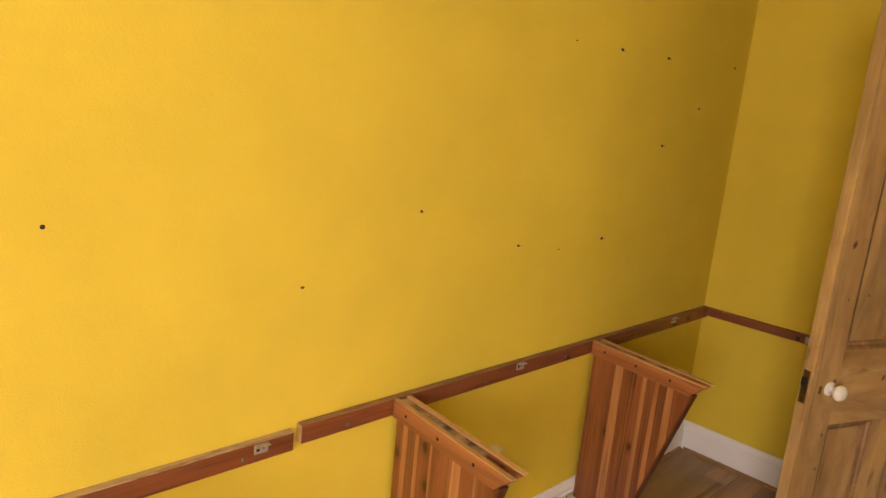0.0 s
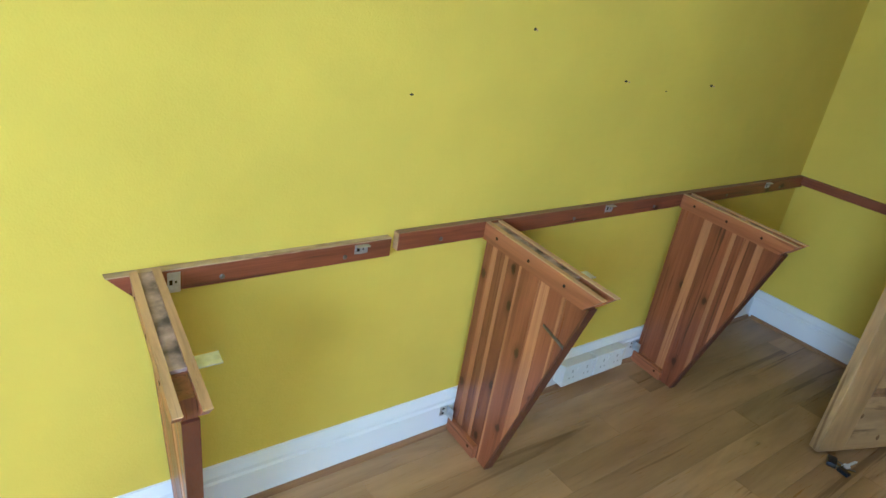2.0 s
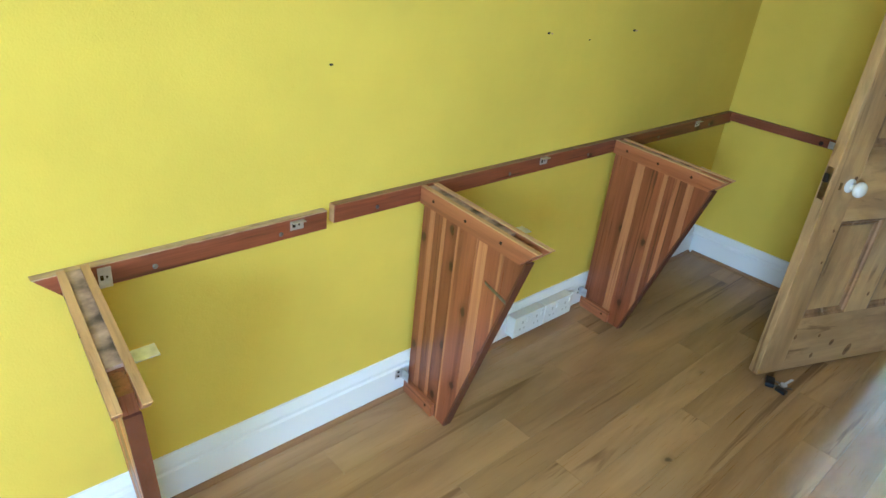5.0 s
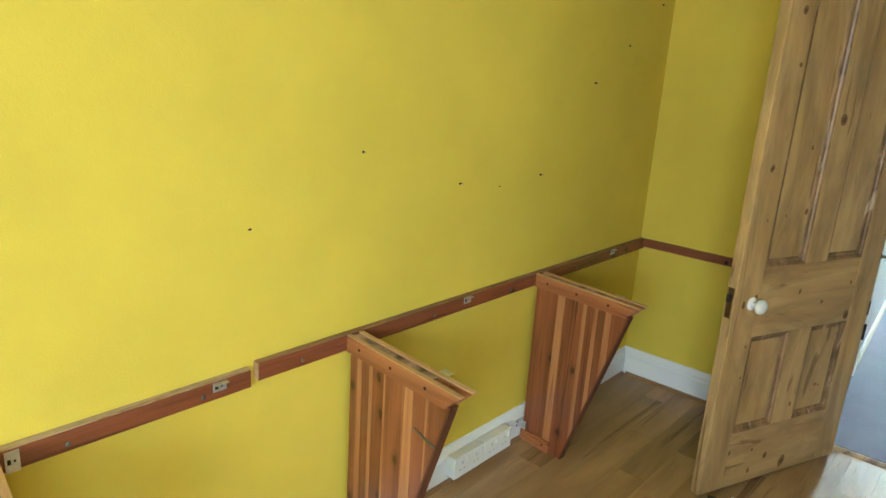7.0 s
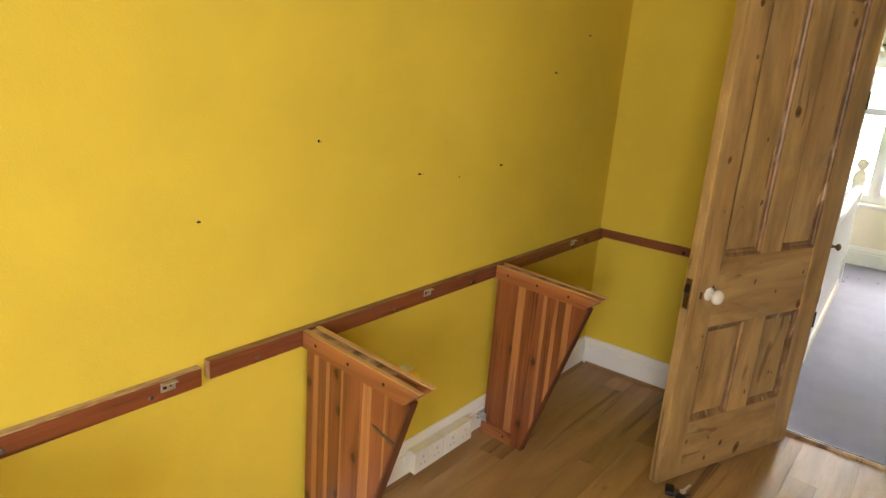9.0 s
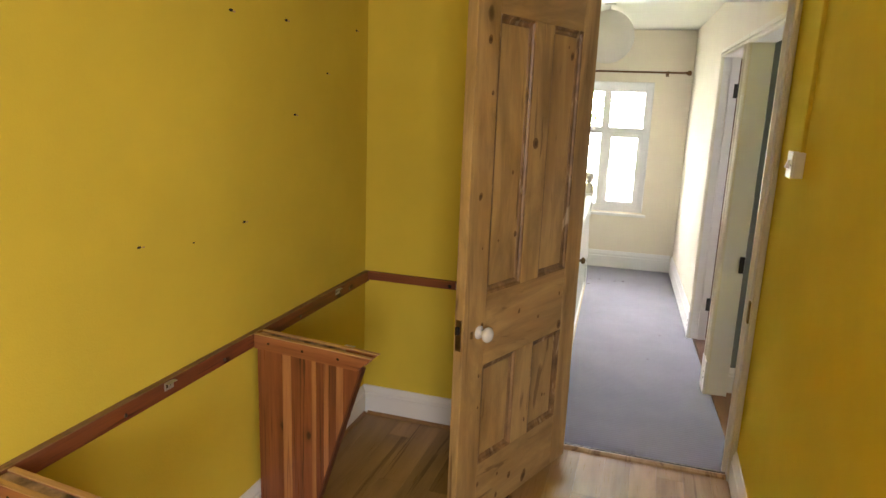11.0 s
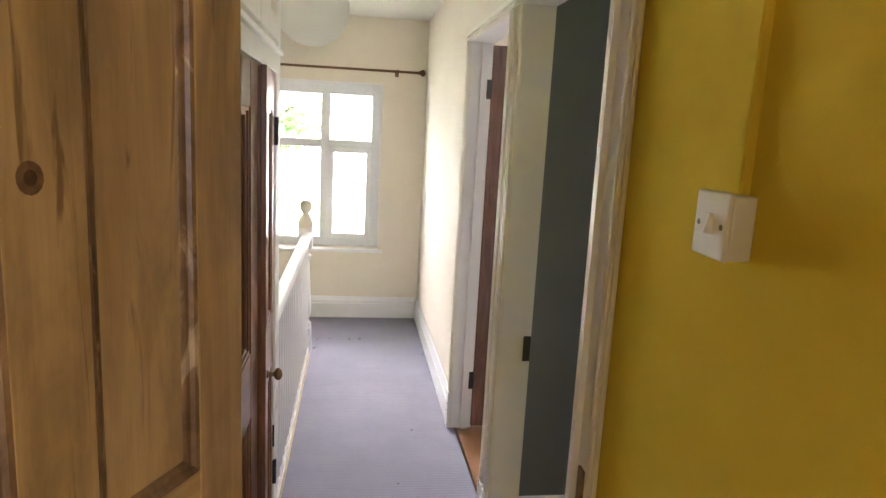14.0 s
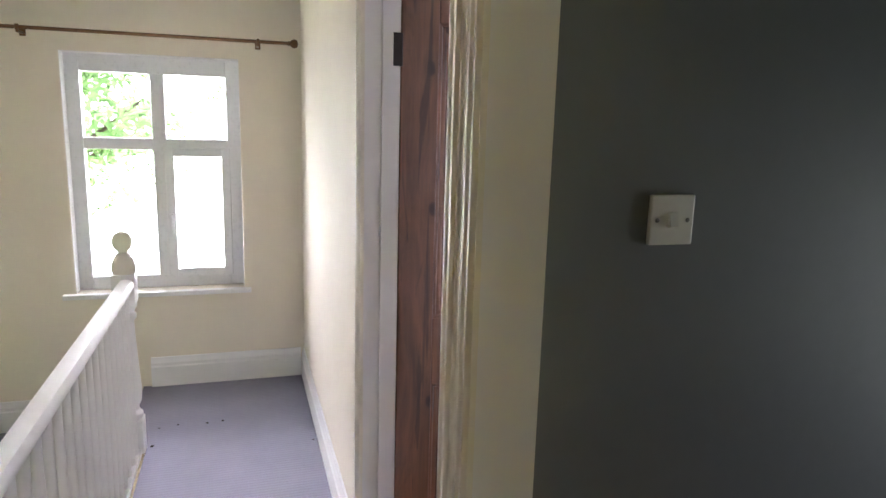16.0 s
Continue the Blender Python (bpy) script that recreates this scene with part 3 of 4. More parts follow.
def zinc_plate(parent, x, z, w=0.036, h=0.024, y=None, lip=True):
    """Corner plate screwed to a batten, with two slots and a turned lip."""
    y = RY if y is None else y
    bm = B()
    slab_with_holes(bm, 1, y - 0.002, y - 0.0002, x - w / 2, x + w / 2, z - h / 2, z + h / 2, [(x - w * 0.36, x - w * 0.10, z - 0.006, z + 0.006), (x + w * 0.08, x + w * 0.24, z - 0.003, z + 0.003)])
    p = part("corner_plate", bm, ZINC, parent, "zinc corner plate with two slots")
    part("slot", box(B(), x - w * 0.37, x + w * 0.26, y - 0.0008, y - 0.0003, z - 0.007, z + 0.007), HOLE, p)
    if lip:
        part("plate_lip", box(B(), x - w / 2, x + w / 2, y - 0.016, y - 0.002, z + h / 2 - 0.002, z + h / 2, 0.0005), ZINC, p)


RAIL_Z1 -= 0.010
rail_a = batten(1.372, 2.030, 0.05, "short red-brown stained pine batten screwed to the yellow wall", RAW_X)
RAIL_Z1 += 0.010
rail_b = batten(2.052, END_X - 0.001, 0.0, "long red-brown stained pine batten screwed to the yellow wall", DULL_X)
for x in (1.60, 1.90):
    screw(rail_a, pose(x, RY, RAIL_Z1 - 0.044, 90))
for x in (2.19, 2.72, 3.14, 3.62, 4.05):
    screw(rail_b, pose(x, RY, RAIL_Z1 - 0.034, 90))
zinc_plate(rail_a, 1.500, RAIL_Z1 - 0.010 - 0.030, 0.026, 0.046, lip=False)
zinc_plate(rail_a, 1.943, RAIL_Z1 - 0.010 - 0.018)
zinc_plate(rail_b, 2.884, RAIL_Z1 - 0.016)
zinc_plate(rail_b, 3.934, RAIL_Z1 - 0.016)
part("end_grain", box(B(), 2.0505, 2.0525, RY + 0.001, LONG_Y - 0.001, RAIL_Z1 - RAIL_H + 0.001, RAIL_Z1 - 0.0025), RAW, rail_b, "pale sawn end grain")
rail_c = thing("wall_batten", pose(0, 0, 0), "red-brown pine batten on the yellow end wall", "batten", "desk battens on the wall")
part("board", box(B(), END_X - RAIL_D, END_X - 0.001, 1.16, RY - 0.001, RAIL_Z1 - RAIL_H * 0.78, RAIL_Z1, 0.002), RED_RAIL_Y, rail_c)
part("corner_plate", box(B(), END_X - RAIL_D - 0.002, END_X - RAIL_D, 1.165, 1.195, RAIL_Z1 - 0.036, RAIL_Z1 - 0.006), ZINC, rail_c)
part("knot_plug", lathe(B(), [(0.009, 0), (0.009, 0.0012), (0.007, 0.002)], None, 14), IRON, rail_c, "dark knot", True, pose(END_X - RAIL_D, 1.225, RAIL_Z1 - 0.024, 0, -90))

# ---- desk brackets: tapered panels of glued pine strips ----
TOP_Z, PANEL_T = 0.732, 0.026
CHEEK = 0.016


def slant(y, foot, reach, top):
    return 0.0 if y <= foot else (y - foot) / (reach - foot) * top


def desk_bracket(label, widths, slot_stain, plated, cleats):
    """y runs out from the wall as negative; the panel is centred on x = 0."""
    o = thing("desk_bracket", pose(0, 0, 0), label, "desk bracket", "desk brackets along the yellow wall")
    foot, reach, top = 0.195, 0.415, TOP_Z - 0.052
    y = 0.0
    for i, (w, tone) in enumerate(widths):
        y1 = min(y + w, reach)
        inset = 0.0006 * (i % 3)
        pts = [(-y, slant(y, foot, reach, top)), (-y, TOP_Z - 0.012), (-y1 + 0.0006, TOP_Z - 0.012), (-y1 + 0.0006, min(slant(y1, foot, reach, top), TOP_Z - 0.013))]
        if y < foot < y1:
            pts.append((-foot, 0.0))
        part("board", prism(B(), pts, -PANEL_T / 2 + inset, PANEL_T / 2 - inset, 0), tone, o)
        y = y1
    edge = [(-foot, 0.0), (-foot - 0.007, 0.0), (-reach - 0.007, top), (-reach, top)]
    part("edging", prism(B(), edge, -PANEL_T / 2 - 0.001, PANEL_T / 2 + 0.001, 0), DARK_EDGE, o, "dark stained front edge")
    for side in (-1, 1):
        a, b = sorted((side * (PANEL_T / 2 + 0.0005), side * (PANEL_T / 2 + CHEEK)))
        tip = [(0.0, TOP_Z - 0.052), (0.0, TOP_Z - 0.003), (-0.464, TOP_Z - 0.003), (-0.413, TOP_Z - 0.052)]
        rail = part("top_rail", prism(B(), tip, a, b, 0), ORANGE_RAIL, o)
        part("top_edge", box(B(), a, b, -0.466, 0.0, TOP_Z - 0.003, TOP_Z, 0.0008), RAW, rail, "pale unstained top edge")
        for yy in (-0.06, -0.20, -0.34):
            part("screw_hole", lathe(B(), [(0.0048, 0), (0.0048, 0.0006), (0.003, 0.0009)], None, 10), HOLE, rail, "", False, pose(side * (PANEL_T / 2 + CHEEK), yy, TOP_Z - 0.026, 0, 90 * side))
        if side not in cleats:
            continue
        cleat = part("foot_cleat", box(B(), a, b, -0.150, 0.0, 0.004, 0.050, 0.002), ORANGE_RAIL, o)
        part("screw_hole", lathe(B(), [(0.005, 0), (0.005, 0.0006), (0.004, 0.0009)], None, 10), HOLE, cleat, "", False, pose(side * (PANEL_T / 2 + CHEEK), -0.12, 0.03, 0, 90 * side))
    part("glue_line", box(B(), -PANEL_T / 2, PANEL_T / 2, -0.345, -0.002, TOP_Z - 0.012, TOP_Z - 0.005), GLUE, o, "stained filler between the top rails")
    part("slot_floor", box(B(), -PANEL_T / 2, PANEL_T / 2, -0.405, -0.346, TOP_Z - 0.034, TOP_Z - 0.030), DARK_EDGE, o, "open slot between the top rails")
    bm = B()
    box(bm, 0.027, 0.070, -0.345, -0.310, TOP_Z - 0.014, TOP_Z - 0.012)
    part("corner_plate", bm, ZINC, o, "zinc corner plate")
    if plated:
        bm = B()
        box(bm, -0.036, -0.034, -0.030, 0.006, 0.058, 0.095, 0.0006)
        box(bm, -0.062, -0.034, 0.004, 0.006, 0.058, 0.095, 0.0006)
        foot_plate = part("foot_plate", bm, ZINC, o, "zinc angle plate at the foot")
        for sx, sz in ((-0.050, 0.068), (-0.050, 0.085)):
            part("screw", lathe(B(), [(0.004, 0), (0.004, 0.001), (0.002, 0.002)], None, 10), HOLE, foot_plate, "", False, pose(sx, 0.004, sz, 90))
    if slot_stain:
        part("pencil_mark", prism(B(), [(-0.290, 0.560), (-0.290, 0.568), (-0.375, 0.552), (-0.375, 0.541)], -PANEL_T / 2 - 0.0012, -PANEL_T / 2 - 0.0002, 0), STEEL, o, "grey pencil smear")
    return o


BY = RY - 0.0015
D, L = PINE_DARK, PINE_LIGHT
strips_a = [(0.030, D), (0.024, L), (0.036, D), (0.016, L), (0.048, D), (0.010, L), (0.072, D), (0.044, L), (0.050, D), (0.014, L), (0.1, D)]
strips_b = [(0.105, D), (0.036, L), (0.085, D), (0.018, L), (0.030, D), (0.020, L), (0.030, D), (0.026, L), (0.1, D)]
for x, turn, lean, ws, mark, label in (
        (1.516, -6.5, -5.6, strips_a, 0, "tapered orange pine desk bracket with an open top slot"),
        (2.370, -5.0, 0.0, strips_a, 1, "tapered striped pine desk bracket with a pencil smear"),
        (3.332, -6.5, 0.0, strips_b, 0, "tapered orange pine desk bracket beside the corner")):
    desk_bracket(label, ws, mark, x > 2, (-1, 1) if x > 2 else (1,)).matrix_basis = pose(x, BY - 0.004, 0.0, 0, lean, turn)

# ---- screw holes in the yellow wall ----
for i, (x, z, r) in enumerate(((1.512, 1.252, 0.0065), (2.404, 1.250, 0.006), (2.828, 1.126, 0.005), (3.299, 1.121, 0.006), (3.045, 1.098, 0.003), (3.632, 1.468, 0.006), (3.884, 1.628, 0.0055), (4.15, 1.82, 0.006), (3.58, 1.792, 0.007), (3.262, 1.782, 0.007), (2.998, 1.776, 0.003), (2.047, 1.079, 0.004))):
    r *= 0.7
    hole = part("screw_hole", lathe(B(), [(r, 0), (r, 0.0012), (r * 0.5, 0.0016)], None, 9), HOLE, None, "", False, pose(x, LONG_Y, z, 90) @ Matrix.Diagonal((1.0 if i < 2 else 2.0, 1.0, 1.0, 1.0)))
    tagged(hole, "dark screw hole in the yellow wall", "screw hole", "screw holes in the yellow wall")
    if r > 0.003 and 0 < i:
        part("chipped_edge", lathe(B(), [(r * 0.7, 0), (r * 0.7, 0.001), (r * 0.3, 0.0014)], None, 8), RAW, hole, "", False, pose(0.008, -0.002, 0))

# ---- double sockets on the skirting ----
def socket(x):
    o = thing("double_socket", pose(x, LONG_Y - 0.018, 0.034), "white plastic double socket fixed on the skirting", "socket", "sockets on the skirting")
    part("back_box", box(B(), 0.002, 0.170, -0.034, 0.0, 0.0, 0.084, 0.003), PLASTIC, o)
    plate = part("face_plate", box(B(), 0.0, 0.172, -0.042, -0.034, -0.001, 0.086, 0.003), PLASTIC, o)
    for c in (0.046, 0.126):
        part("switch_rocker", box(B(), c - 0.006 + 0.028, c + 0.006 + 0.028, -0.0455, -0.0415, 0.054, 0.074, 0.001), PLASTIC, plate)
        for dx, z0, z1 in ((0, 0.050, 0.062), (-0.011, 0.026, 0.033), (0.011, 0.026, 0.033)):
            part("pin_slot", box(B(), c + dx - 0.004, c + dx + 0.004, -0.0424, -0.0418, z0, z1), SLOT, plate)
    return o


socket(2.838)
socket(3.014)

# ---- light switch and conduit on the side wall ----
sw = thing("light_switch", pose(3.804, RIGHT_Y, 1.334), "white surface-mounted light switch on the yellow wall", "light switch")
part("back_box", box(B(), 0.002, 0.084, 0.0, 0.030, 0.002, 0.084, 0.003), PLASTIC, sw)
plate = part("face_plate", box(B(), 0.0, 0.086, 0.030, 0.038, 0.0, 0.086, 0.003), PLASTIC, sw)
rock = B()
prism(rock, [(0.037, 0.030), (0.050, 0.033), (0.043, 0.058), (0.037, 0.058)], 0.035, 0.051, 0)
part("rocker", rock, PLASTIC, plate)
for sx in (0.013, 0.073):
    part("screw", lathe(B(), [(0.004, 0), (0.004, 0.001), (0.002, 0.0015)], None, 10), STEEL, plate, "", False, pose(sx, 0.038, 0.043, -90))
conduit = B()
prism(conduit, [(3.828, RIGHT_Y), (3.828, RIGHT_Y + 0.010), (3.831, RIGHT_Y + 0.013), (3.849, RIGHT_Y + 0.013), (3.852, RIGHT_Y + 0.010), (3.852, RIGHT_Y)], 1.415, CEIL, 2)
tagged(part("cable_conduit", conduit, YELLOW), "yellow painted cable conduit above the light switch", "conduit")

# ---- loose things on the floor ----
keys = thing("key_bunch", pose(3.470, 0.885, 0.0, 0, 0, 20), "black key fob with silver keys on the floor", "keys")
part("key_fob", box(B(), -0.028, 0.028, -0.016, 0.016, 0.002, 0.020, 0.006), BLACK, keys, "", True)
part("key_fob", box(B(), -0.020, 0.020, -0.012, 0.012, 0.002, 0.016, 0.005), BLACK, keys, "", True, pose(-0.03, -0.040, 0, 0, 0, 60))
bm = B()
prism(bm, [(-0.012, -0.010), (0.010, -0.012), (0.016, -0.004), (0.060, -0.004), (0.064, 0.0), (0.058, 0.005), (0.016, 0.005), (0.010, 0.012), (-0.012, 0.010)], 0.003, 0.0055, 2)
part("key", bm, SILVER, keys, "silver flat key", False, pose(0.010, -0.045, 0.004, 0, -4, -30))
bm = B()
prism(bm, [(-0.010, -0.009), (0.009, -0.010), (0.013, -0.003), (0.050, -0.003), (0.050, 0.004), (0.013, 0.004), (0.009, 0.010), (-0.010, 0.009)], 0.001, 0.0032, 2)
part("key", bm, STEEL, keys, "dull steel key", False, pose(-0.004, -0.030, 0.001, 0, 0, -70))
ring = B()
for i in range(20):
    a0, a1 = 2 * math.pi * i / 20, 2 * math.pi * (i + 1) / 20
    q = [ring.verts.new((r * math.cos(a), r * math.sin(a), z)) for a in (a0, a1) for r, z in ((0.012, 0.008), (0.014, 0.010), (0.016, 0.008), (0.014, 0.006))]
    for k in range(4):
        j = (k + 1) % 4
        ring.faces.new([q[k], q[j], q[4 + j], q[4 + k]])
bmesh.ops.remove_doubles(ring, verts=ring.verts, dist=1e-5)
part("split_ring", ring, STEEL, keys, "", True, pose(0.0, -0.022, 0.004))

curve = bpy.data.curves.new("floor_cable", "CURVE")
curve.dimensions, curve.bevel_depth, curve.bevel_resolution = "3D", 0.0036, 3
spl = curve.splines.new("BEZIER")
cable_pts = [(1.593, 1.507, -0.01), (1.592, 1.495, 0.012), (1.590, 1.45, 0.006), (1.575, 1.40, 0.0045), (1.545, 1.35, 0.0045), (1.50, 1.30, 0.0045)]
spl.bezier_points.add(len(cable_pts) - 1)
for bp, co in zip(spl.bezier_points, cable_pts):
    bp.co, bp.handle_left_type, bp.handle_right_type = co, "AUTO", "AUTO"
curve.materials.append(CABLE)
tagged(new("floor_cable", curve), "thin yellow cable coming out of the floor", "cable")
tagged(part("floor_hole", lathe(B(), [(0.009, 0), (0.009, 0.0012), (0.006, 0.0016)], None, 12), HOLE, None, "", False, pose(1.593, 1.508, 0.0)), "dark drilled hole in the laminate floor", "hole")

# ---- landing shell ----
BATH_X0, BATH_X1, ROOM_X0, ROOM_X1, SIDE_H = 4.430, 5.172, 5.308, 6.125, 1.882
DEEP = 0.100
yellow_room_objects = set(scene.objects)
shell("wall_landing_south", slab_with_holes(B(), 1, HALL_Y - DEEP, HALL_Y, HALL_X0, WIN_X, 0, CEIL, [(BATH_X0 - 0.02, BATH_X1 + 0.02, 0, SIDE_H + 0.02), (ROOM_X0 - 0.02, ROOM_X1 + 0.02, 0, SIDE_H + 0.02)]), CREAM, "cream painted landing wall with two doorways")
W_Y0, W_Y1, W_Z0, W_Z1 = 0.325, 1.180, 0.548, 1.793
shell("wall_landing_window", slab_with_holes(B(), 0, WIN_X, WIN_X + 0.26, -2.6, 1.92, -2.7, CEIL, [(W_Y0, W_Y1, W_Z0, W_Z1)]), CREAM, "cream painted landing wall with a white window")
shell("wall_landing_end", box(B(), HALL_X0 - 0.006, HALL_X0, HALL_Y - DEEP, DOOR_Y0 - 0.03, 0, CEIL), CREAM, "cream painted strip beside the doorway")
shell("wall_landing_west", box(B(), HALL_X0 - 0.006, HALL_X0, 0.752, 1.78, 0, CEIL), CREAM, "cream painted landing wall behind the cupboard")
shell("wall_stair_side", box(B(), HALL_X0, WIN_X, 1.78, 1.92, -2.7, CEIL), CREAM, "cream painted wall of the stairwell")
shell("wall_stair_west", box(B(), 5.285, 5.385, 0.86, 1.78, -2.7, CEIL), CREAM, "cream painted stairwell end wall")
shell("floor_stairwell", box(B(), 5.385, WIN_X, 0.86, 1.78, -2.7, -2.6), CARPET, "carpeted floor of the stairwell", "floor")
shell("ceiling_landing", box(B(), HALL_X0 + 0.001, WIN_X, HALL_Y, 1.78, LAND_CEIL, CEIL + 0.12), CEILING, "white painted landing ceiling", "ceiling")
bm = B()
prism(bm, [(END_X + 0.036, HALL_Y - 0.03), (WIN_X, HALL_Y), (WIN_X, 0.88), (7.38, 0.88), (7.33, 0.785), (5.3, 0.785), (5.3, 0.90), (END_X + 0.05, 0.90)], -0.14, 0.0, 2)
shell("floor_landing", bm, CARPET, "landing floor with grey ribbed cord carpet", "floor")
shell("floor_quarter_landing", box(B(), 7.33, WIN_X, 0.881, 1.78, -0.33, -0.19), CARPET, "carpeted quarter landing one step down", "floor")
skirting("baseboard_landing_south", TALL, 0, HALL_Y, 1, ROOM_X1 + 0.083, WIN_X - 0.02, TRIM, "tall white gloss skirting along the landing wall")
skirting("baseboard_landing_window", TALL, 1, WIN_X, -1, HALL_Y + 0.019, 0.835, TRIM, "tall white gloss skirting under the landing window")
skirting("baseboard_quarter_landing", TALL, 1, WIN_X, -1, 0.881, 1.78, TRIM, "white gloss skirting one step down", -0.19)

# side doorways of the landing
for n, (x0, x1, wl, wr) in enumerate(((BATH_X0, BATH_X1, 0.0, 0.066), (ROOM_X0, ROOM_X1, 0.062, 0.062))):
    f = shell("door_frame_%d" % (n + 2), lining(B(), 1, HALL_Y - DEEP - 0.002, HALL_Y + 0.002, x0, x1, SIDE_H, 0.02), TRIM, "white gloss door lining off the landing", "door frame")
    part("architrave", architrave(B(), 1, HALL_Y, 1, x0, x1, SIDE_H, 0.052, wl, wr), CREAM_TRIM, f)
    for way, xx in ((-1, x0), (1, x1)):
        w = wl if way < 0 else wr
        if w < 0.01:
            continue
        a, b = sorted((xx, xx + way * (w + 0.001)))
        part("plinth_block", box(B(), a, b, HALL_Y, HALL_Y + 0.024, 0, 0.19, 0.003), TRIM, f)
    for zz in (0.085, 0.12):
        part("nail_head", lathe(B(), [(0.005, 0), (0.004, 0.0014)], None, 8), IRON, f, "", False, pose(x1 + 0.03, HALL_Y + 0.024, zz, -90))
    if n:
        part("door_stop", box(B(), x1 - 0.012, x1 - 0.0005, HALL_Y - 0.075, HALL_Y - 0.045, 0, SIDE_H - 0.001), TRIM, f)
    if n == 0:
        part("strike_plate", box(B(), x1 - 0.004, x1 + 0.001, HALL_Y - 0.101, HALL_Y - 0.076, 0.705, 0.795, 0.001), IRON, f, "black iron strike plate")

# ---- grey room through the first doorway ----
GX = 5.250
shell("wall_grey_east", box(B(), GX, GX + 0.04, -2.0, HALL_Y - DEEP - 0.020, 0, CEIL), GREY_WALL, "dark blue-grey painted wall")
bm = B()
box(bm, 4.27, 4.39, -2.0, RIGHT_Y - 0.121, 0, CEIL)
slab_with_holes(bm, 1, -2.12, -2.0, 4.27, GX + 0.04, 0, CEIL, [(4.52, 5.12, 0.50, 1.42)])
shell("wall_grey_back", bm, GREY_WALL, "dark blue-grey painted back walls")
shell("ceiling_grey_room", box(B(), 4.27, GX + 0.04, -2.12, HALL_Y - DEEP, CEIL - 0.002, CEIL + 0.12), CEILING, "white ceiling of the grey room", "ceiling")
shell("floor_grey_room", box(B(), 4.39, GX, -2.0, HALL_Y - 0.030, -0.12, -0.004), DARK_OAK, "brown boarded floor of the grey room", "floor")
skirting("baseboard_grey_room", SKIRT, 1, GX, -1, -2.0, HALL_Y - DEEP - 0.003, TRIM, "white skirting in the grey room")
gs = thing("light_switch", pose(GX, -0.412, 1.281), "white plastic light switch on the dark grey wall", "light switch")
plate = part("face_plate", box(B(), -0.010, 0.0, 0.0, 0.086, 0.0, 0.086, 0.003), PLASTIC, gs)
rock = B()
prism(rock, [(-0.009, 0.029), (-0.019, 0.032), (-0.014, 0.057), (-0.009, 0.057)], 0.035, 0.051, 1)
part("rocker", rock, PLASTIC, plate)
for sy in (0.013, 0.073):
    part("screw", lathe(B(), [(0.004, 0), (0.004, 0.001), (0.002, 0.0015)], None, 10), STEEL, plate, "", False, pose(-0.010, sy, 0.043, 0, -90))

# ---- back room through the second doorway, with its open door ----
bm = B()
box(bm, 5.292, 5.312, -2.5, HALL_Y - DEEP - 0.020, 0, CEIL)
slab_with_holes(bm, 1, -2.62, -2.5, 5.292, WIN_X, 0, CEIL, [(6.3, 7.5, 0.9, 2.1)])
shell("wall_back_room", bm, PLASTER, "pale painted walls of the back room")
shell("ceiling_back_room", box(B(), 5.25, WIN_X, -2.62, HALL_Y - DEEP, CEIL - 0.002, CEIL + 0.12), CEILING, "white ceiling of the back room", "ceiling")
shell("floor_back_room", box(B(), 5.291, WIN_X, -2.5, HALL_Y - 0.030, -0.12, -0.004), DARK_OAK, "brown boarded floor of the back room", "floor")
leaf2 = thing("door_2", pose(ROOM_X1 - 0.004, HALL_Y - 0.098, 0.012, 0, 0, -91), "open varnished brown panelled door off the landing", "door", "", "structure")
panelled_door(0.78, 1.862, 0.038, [(0, 0.215), (0.68, 0.89), (1.74, 1.862)], 0.11, 0.10, (OLD_PINE, OLD_PINE, OLD_PINE), leaf2)
for z in (0.244, 1.663):
    h = part("hinge", box(B(), -0.044, 0.003, -0.007, -0.001, z - 0.044, z + 0.044, 0.001), IRON, leaf2, "black iron butt hinge")
    part("hinge_pin", lathe(B(), [(0.006, -0.044), (0.006, 0.044)], None, 10), IRON, h, "", True, pose(0.0, 0.0, z))

# ---- cupboard with double doors on the landing ----
CUP_Y, CUP_X1, CUP_H = 0.787, 5.389, 1.630
bm = B()
slab_with_holes(bm, 1, CUP_Y, CUP_Y + 0.06, HALL_X0, CUP_X1, 0.0, CEIL, [(4.441, 5.253, 0.05, CUP_H)])
cup = tagged(part("cupboard", bm, CREAM_TRIM), "built-in landing cupboard with two varnished brown doors", "cupboard")
bm = B()
for x0, x1 in ((4.398, 4.441), (5.253, 5.322)):
    box(bm, x0, x1, CUP_Y - 0.016, CUP_Y - 0.0005, 0.0, CUP_H, 0.003)
box(bm, 4.398, 5.322, CUP_Y - 0.016, CUP_Y - 0.0005, CUP_H + 0.0005, CUP_H + 0.06, 0.003)
box(bm, 4.394, 5.332, CUP_Y - 0.028, CUP_Y - 0.0005, CUP_H + 0.061, CUP_H + 0.075, 0.003)
part("frame_trim", bm, CREAM_TRIM, cup, "cream gloss frame")
bm = B()
box(bm, 5.340, CUP_X1 + 0.004, CUP_Y - 0.012, CUP_Y - 0.0005, 0, LAND_CEIL - 0.002, 0.003)
part("corner_post", bm, TRIM, cup)
part("back", box(B(), 4.40, 5.28, CUP_Y + 0.4, CUP_Y + 0.42, 0, CEIL - 0.01), HOLE, cup)
